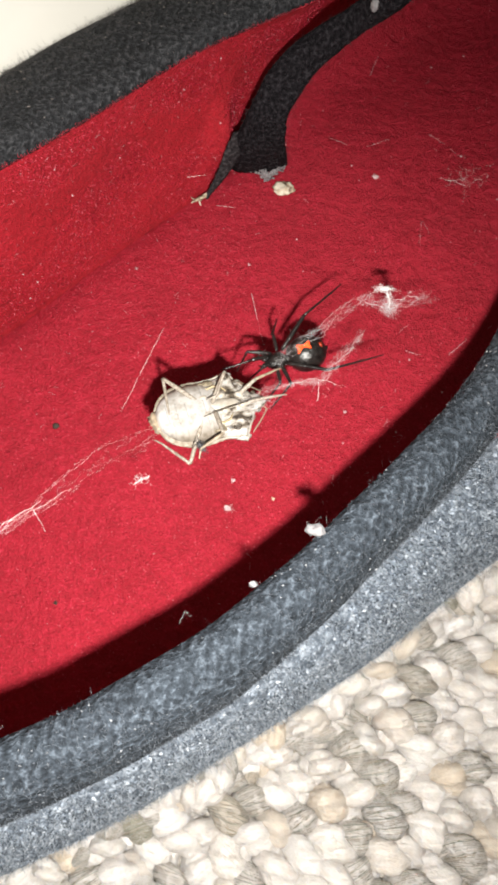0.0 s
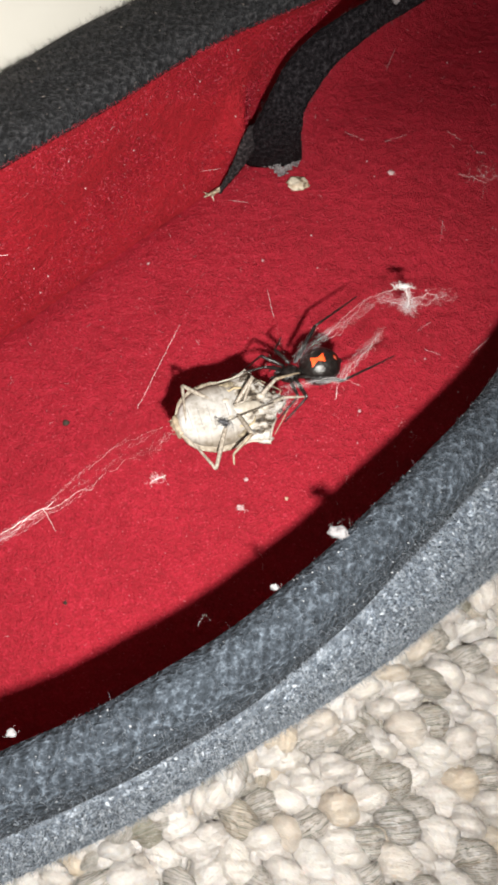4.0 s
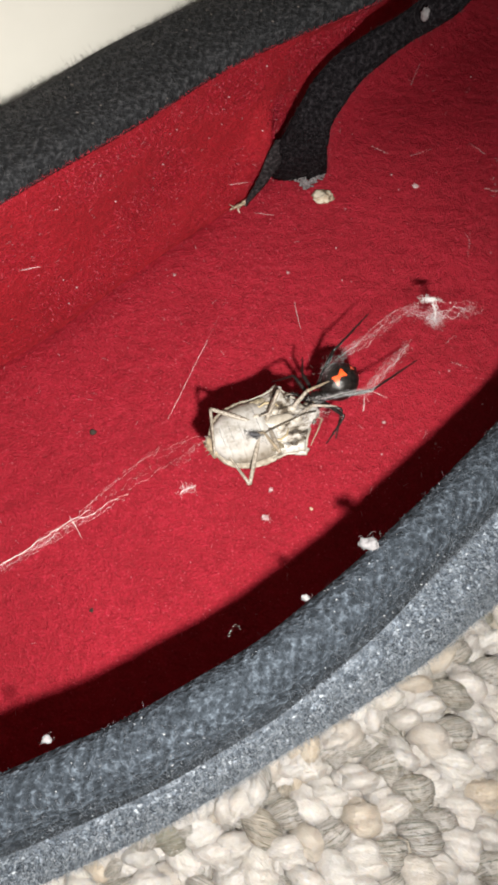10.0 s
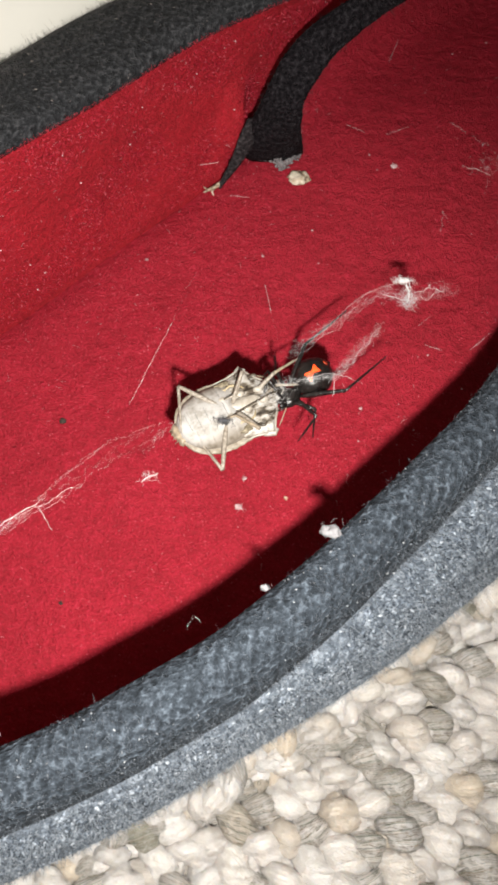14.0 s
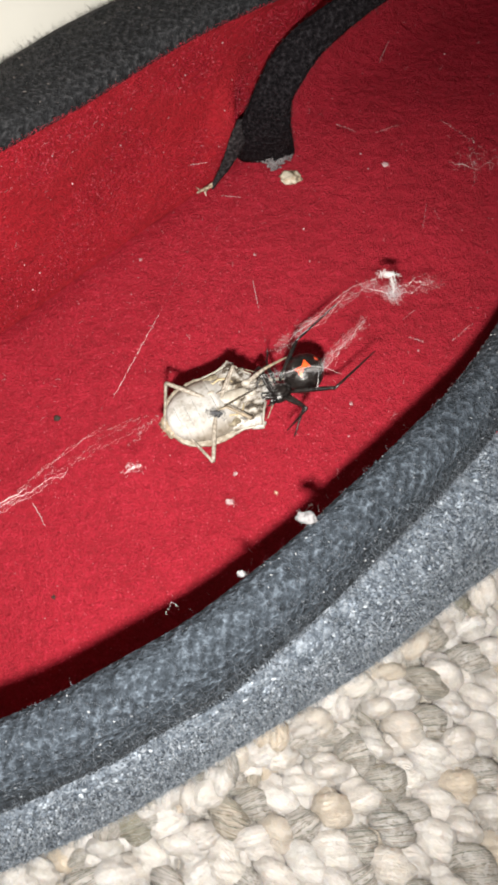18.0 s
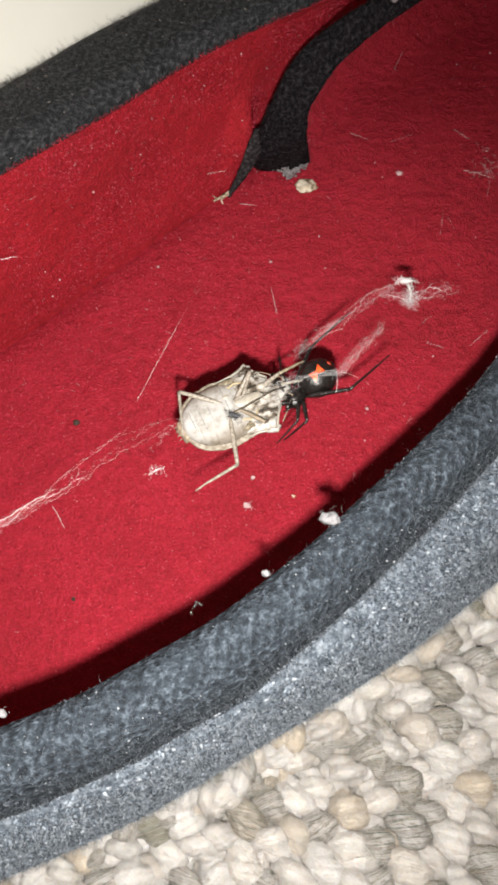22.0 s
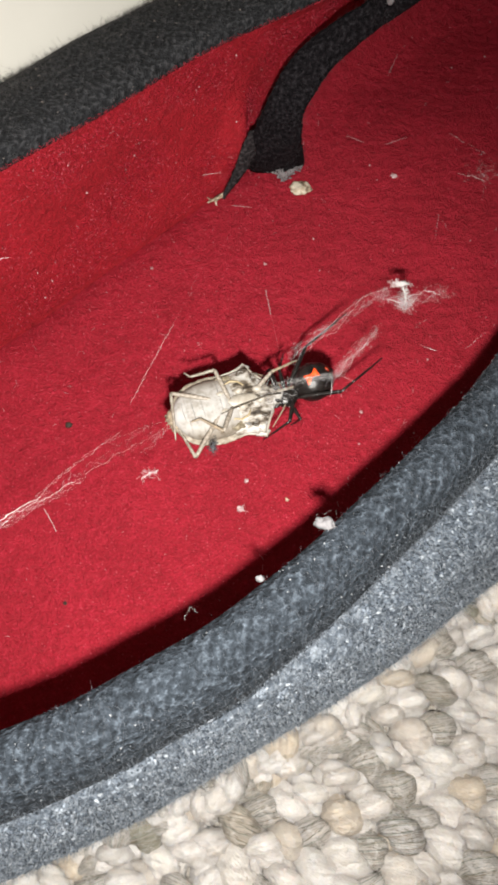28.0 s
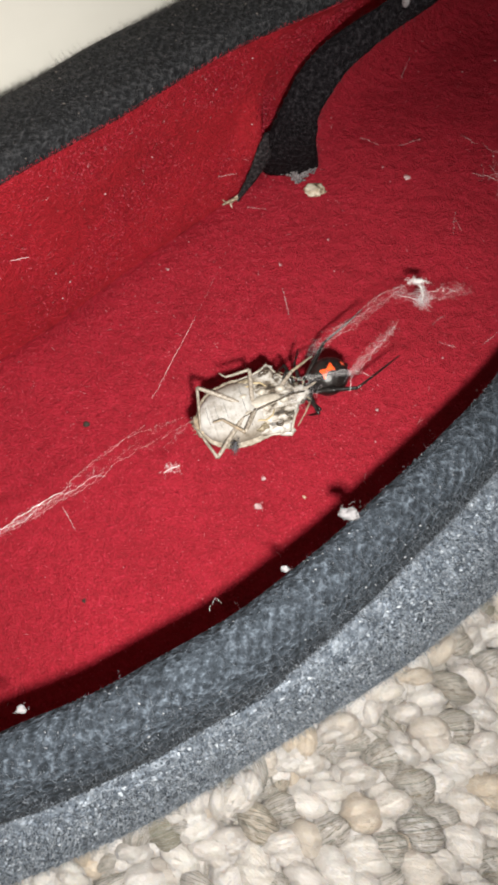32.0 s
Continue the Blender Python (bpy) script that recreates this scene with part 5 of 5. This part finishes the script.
    step(BUG_LEGS["HIND_LOWER"], (
        (0, -4.9, -7.4, 0.2, -6.5, -3.3, -0.2), (1, -5, -7.5, 0.3, -6, -3.2, -0), (2, -4.1, -7.7, 0.6, -5.6, -3.2, 0.2),
        (5, -4.7, -6.7, 1.3, -6, -1, -0.3), (6, -4.8, -6.7, 1.1, -5.7, -1.3, 0.6), (7, -5.3, -6.8, 0.9, -6, -2.5, 0.4),
        (8, -3.8, -7.2, 1.3, -5.6, -1.8, 0.9), (9, -3.3, -7.7, 1.5, -5.1, -2.8, 0.8), (10, -4.6, -6.7, 0.9, -5.5, -1.9, 0.6),
        (11, -4.8, -7.2, 0.7, -5.6, -2.1, 0.1), (12, -4.6, -6.9, 1.1, -5, -1.7, 0.5), (13, -4.6, -6.9, 0.8, -5.1, -1.8, 0.4),
        (16, -4.5, -7.3, 0.8, -5.1, -2.1, 0.6), (17, -4.4, -7.4, 0.7, -5.2, -2.4, 0.4), (18, -4.5, -7.4, 0.9, -5.2, -2.2, 0.4),
        (19, -4.5, -7.2, 1, -5.2, -1.7, 0.5), (20, 1.2, -6.4, 1.2, -4, -5.3, 0.7), (21, -0.4, -7, 1.2, -7.1, -5, 1),
        (22, -3.1, -7.9, 1.3, -8.3, -8, 1.5), (23, -6.4, -3.4, 1.3, -12.1, 1.1, 1.1), (24, -6.7, -3.4, 1.2, -12.4, 1.1, 1),
        (26.5, -6.1, -5.6, 1.1, -6.5, -2.0, 0.6), (27, -4.3, -4.8, 1.3, -6.2, -6.6, 5.6), (28, -6, -6.1, 1, -6.2, -2.7, 0.6), (29, -6.6, -4.9, 0.8, -6.8, -0.9, 0.4),
        (30, -5.2, -6.6, 1.5, -6.1, -2.5, 0.8), (31, -4.8, -6.3, 1.8, -6.4, -2.7, 1.2), (32, -5.8, -5.3, 1.7, -7.1, -1.3, 1.3),
    ))
    step(BUG_LEGS["MID_UPPER"], (
        (0, 1.4, 1.7, 3.1, -1.2, -2.5, 2.2), (2, 1.7, 1.5, 3.1, -0.6, -2.6, 2.3), (6, 1.9, 1.8, 2.9, -0.6, -1.6, 2.3),
        (13, 1.5, 1.5, 3, -1.4, -1.4, 2.2), (24, 2.1, 1.4, 2.8, -0.2, -1.7, 2.4), (26.5, -0.2, 4.6, 2.4, -3.0, 9.0, 1.2), (27, -0.8, 4.4, 2.4, -4.2, 5.7, 1.4),
        (28, -0.6, 4.4, 2.4, -4.3, 4.4, 1.4), (29, 0.6, 4.4, 2.6, -2.1, 6.7, 1.4), (30, 0.2, 4.9, 2.2, -3.5, 3.6, 1.5),
        (31, 0.6, 5.3, 2.1, -2.8, 3.8, 1.7), (32, 1.3, 4.9, 2.3, -2, 4.3, 1.8),
    ))
    step(BUG_LEGS["MID_LOWER"], (
        (0, -0, -4.7, 2.9, -2.7, -5.6, 2.3), (2, -0.5, -3.6, 2.8, -2.4, -5, 2.5), (5, 0.7, -3.8, 3.7, -1.6, -5.4, 3.5),
        (6, -1.2, -5, 3.1, -2.5, -1.2, 2.5), (13, 1, -4.5, 2.9, -0.7, -1.2, 2.5), (24, 2.7, -5.4, 3, 0.5, -1.9, 2.6),
        (26.5, 0.4, -4.6, 3.2, -0.6, -11.3, 3.6), (27, -0.6, -4.0, 3.0, -4.2, -8.2, 3.4), (27.4, -2.0, -4.8, 3.2, -5.0, -1.6, 2.6),
        (28, -2.3, -4.9, 3.2, -5.2, -0.2, 2.2), (30, -0.7, -5.3, 3.5, -4, -1.1, 2.5),
        (32, -2.4, -4.6, 3.4, -5.2, 0, 2.9),
    ))
    walk(dark_lint, [(r[0], pose(r[1] * MM, r[2] * MM, r[3] * MM, 0, 0, r[4])) for r in (
        (0, -2.8, -5.4, 1.9, 20), (6, -1.8, -1.1, 2.5, 60), (11, -2.0, -1.5, 2.5, 60), (18, -1.5, -1.9, 2.5, 60), (23, -0.8, -1.8, 2.5, 40),
        (24.5, -0.8, -2.2, 2.5, 30), (26.5, -0.9, -9.3, 3.2, 0), (27, -2.2, -8.2, 3.0, 0), (27.4, -3.6, -6.4, 2.7, -20), (28, -3.5, -5.5, 2.5, -20),
        (29, -4.0, -5.2, 2.6, -25), (30, -2.4, -6.1, 2.8, -20), (31, -2.8, -5.3, 2.8, -25), (32, -3.6, -5.2, 2.9, -25),
    )])
    step(BUG_LEGS["FRONT_UPPER"], (
        (0, 6.1, 1.6, 3, 10.1, 2.7, 2.7), (6, 5.3, 1.7, 2.1, 9.7, 2.6, 1.3), (13, 6.2, 1.5, 2.4, 10.3, 2.6, 1.7),
        (22, 6.7, 1.3, 1.8, 10.5, 2, 0.9), (28, 6.2, 2.2, 2.2, 9.4, 3.1, 1.6), (32, 6.2, 2.7, 1.3, 9.1, 4.2, 0.2),
    ))
    step(BUG_LEGS["FRONT_LOWER"], (
        (0, 6.8, -0.7, 2, 10, -1, 2.4), (13, 5.5, 0.1, 1.2, 8.8, -0.7, 1.4), (32, 6.9, 0.1, 0.4, 9, 0.9, 0.1),
    ))
    step(SPIDER_LEGS["LEG_A"], (
        (0, -2.6, -4.1, 2, -11.1, -9.8, 1.5), (1, -3.2, -3.8, 2, -12.4, -8.7, 1.5), (2, -3.5, -3.8, 2, -12.8, -7.9, 1.5),
        (5, -2.8, -5.6, 2, -8.3, -8.2, 1.5), (6, -4.2, -5.4, 2, -9.5, -6, 1.5), (9, -6.7, -4.3, 2, -12.1, -3.7, 1.5),
        (11, -6.8, -4.8, 2, -11.7, -5.2, 1.5), (13, -4.2, -3.4, 2, -12.8, -3.6, 1.5), (18, -4.9, -3.8, 2, -12.9, -4.4, 1.5),
        (22, -6, -4, 2, -12.8, -3.6, 1.5), (28, -4.9, -4.9, 2, -11.9, -6, 1.5), (32, -4.4, -3.9, 2, -11.7, -5.6, 1.5),
    ))
    step(SPIDER_LEGS["LEG_B"], (
        (0, -5.6, 5.1, 2, -10.9, 3.4, 1.5), (1, -5.4, 5.6, 2, -10.5, 4.2, 1.5), (2, -4.6, 6, 2, -10.8, 4.5, 1.5),
        (5, -6.3, 3.9, 2, -12.1, 0.4, 1.5), (7, -4.7, 4.3, 2, -11.7, 3.6, 1.5), (9, -3.7, 5.1, 2, -11.5, 5.2, 1.5),
        (11, -4.7, 4.2, 2, -12.1, 4, 1.5), (13, -1.9, 3.8, 2, -11.5, 4.8, 1.5), (18, -1.9, 4.3, 2, -11.4, 4, 1.5),
        (22, -2, 4.1, 2, -11.5, 4.5, 1.5), (28, -2.5, 3.5, 2, -11.9, 2.1, 1.5), (32, -2.7, 4, 2, -11.8, 2.8, 1.5),
    ))
    step(SPIDER_LEGS["LEG_C"], (
        (0, 1, 5.5, 1, 4.4, 6.1, -2), (2, 2.2, 5.5, 1, 6.3, 5.9, -2), (5, 0.2, 5, 1, 4.1, 5.8, -2),
        (7, 0.9, 4.5, 1, 3.5, 4.3, -2), (9, 1.9, 4.1, 1, 5, 4.9, -2), (11, 0.7, 4.2, 1, 3.7, 4.7, -2),
        (13, 1.7, 4.6, 1, 4.2, 4.4, -2), (18, 1.5, 3.6, 1, 3.7, 3.7, -2), (22, 3.9, 4.2, 1, 6, 2.6, -2),
        (28, 4.1, 4, 1, 7, 2.7, -2), (32, 2.3, 3.9, 1, 2.2, 2.4, -2),
    ))
    step(SPIDER_LEGS["LEG_D"], (
        (0, 2.4, 4.8, 0.5, 5, 5.2, -2), (5, 1.3, 5.3, 0.5, 4.7, 5.5, -2), (11, 0.5, 3.3, 0.5, 2.5, 4.8, -2),
        (13, 0.9, 3.2, 0.5, 1.9, 4.7, -2), (20, 2, 3.2, 0.5, 6.2, 4.4, -2), (22, 3.5, 2.2, 0.5, 7.8, 2.4, -2),
        (28, 2.3, 4.1, 0.5, 2.4, 2.7, -2), (32, 1.9, 2.5, 0.5, 1.4, 2.6, -2),
    ))
    step(SPIDER_LEGS["LEG_E"], (
        (0, 6.3, -1.7, 1, 6.7, -1.2, -2.5), (2, 4.8, -3.4, 1, 5.4, -2.9, -2.5), (5, 5.1, -2.5, 1, 7.2, -3.7, -2.5),
        (9, 2.6, -4.1, 1, 4.5, -7.2, -2.5), (13, 1.5, -4.5, 1, 2.7, -5.1, -2.5), (32, 1.8, -4.6, 1, 3, -5.2, -2.5),
    ))
    step(SPIDER_LEGS["LEG_F"], (
        (0, 6.3, 0.3, 1.5, 10.7, 0.4, 0.5), (2, 5.7, -1.4, 1.5, 9.7, -2.1, 0.5), (5, 4.8, -0.4, 1.5, 8.2, -0.7, 0.5),
        (9, 5.1, -1.9, 1.5, 7.8, -0.6, 0.5), (13, 2.9, -2, 1.5, 5.2, -1.6, 0.5), (32, 2.6, -2.1, 1.5, 5, -1, 0.5),
    ))
    step(SPIDER_LEGS["LEG_G"], (
        (0, 1.4, -2.9, 0.5, -0.9, -8.6, -2), (2, 0.4, -3.9, 0.5, -3, -8.5, -2), (5, 3.2, -2.7, 0.5, 1.5, -6.3, -2),
        (9, 1, -3.9, 0.5, -2.6, -7.2, -2), (13, 0.2, -4.8, 0.5, -2.8, -7.3, -2), (32, 0.4, -4.1, 0.5, -2.9, -7.4, -2),
    ))
    step(SPIDER_LEGS["LEG_H"], (
        (0, 4.4, 1.3, 0.5, 5.7, 0.9, -2), (5, 3.8, 0.4, 0.5, 5.2, 0.3, -2), (13, 4.2, -0.7, 0.5, 5.2, -1.4, -2),
        (32, 3.2, 0.2, 0.5, 4.4, -0.5, -2),
    ))


motions()
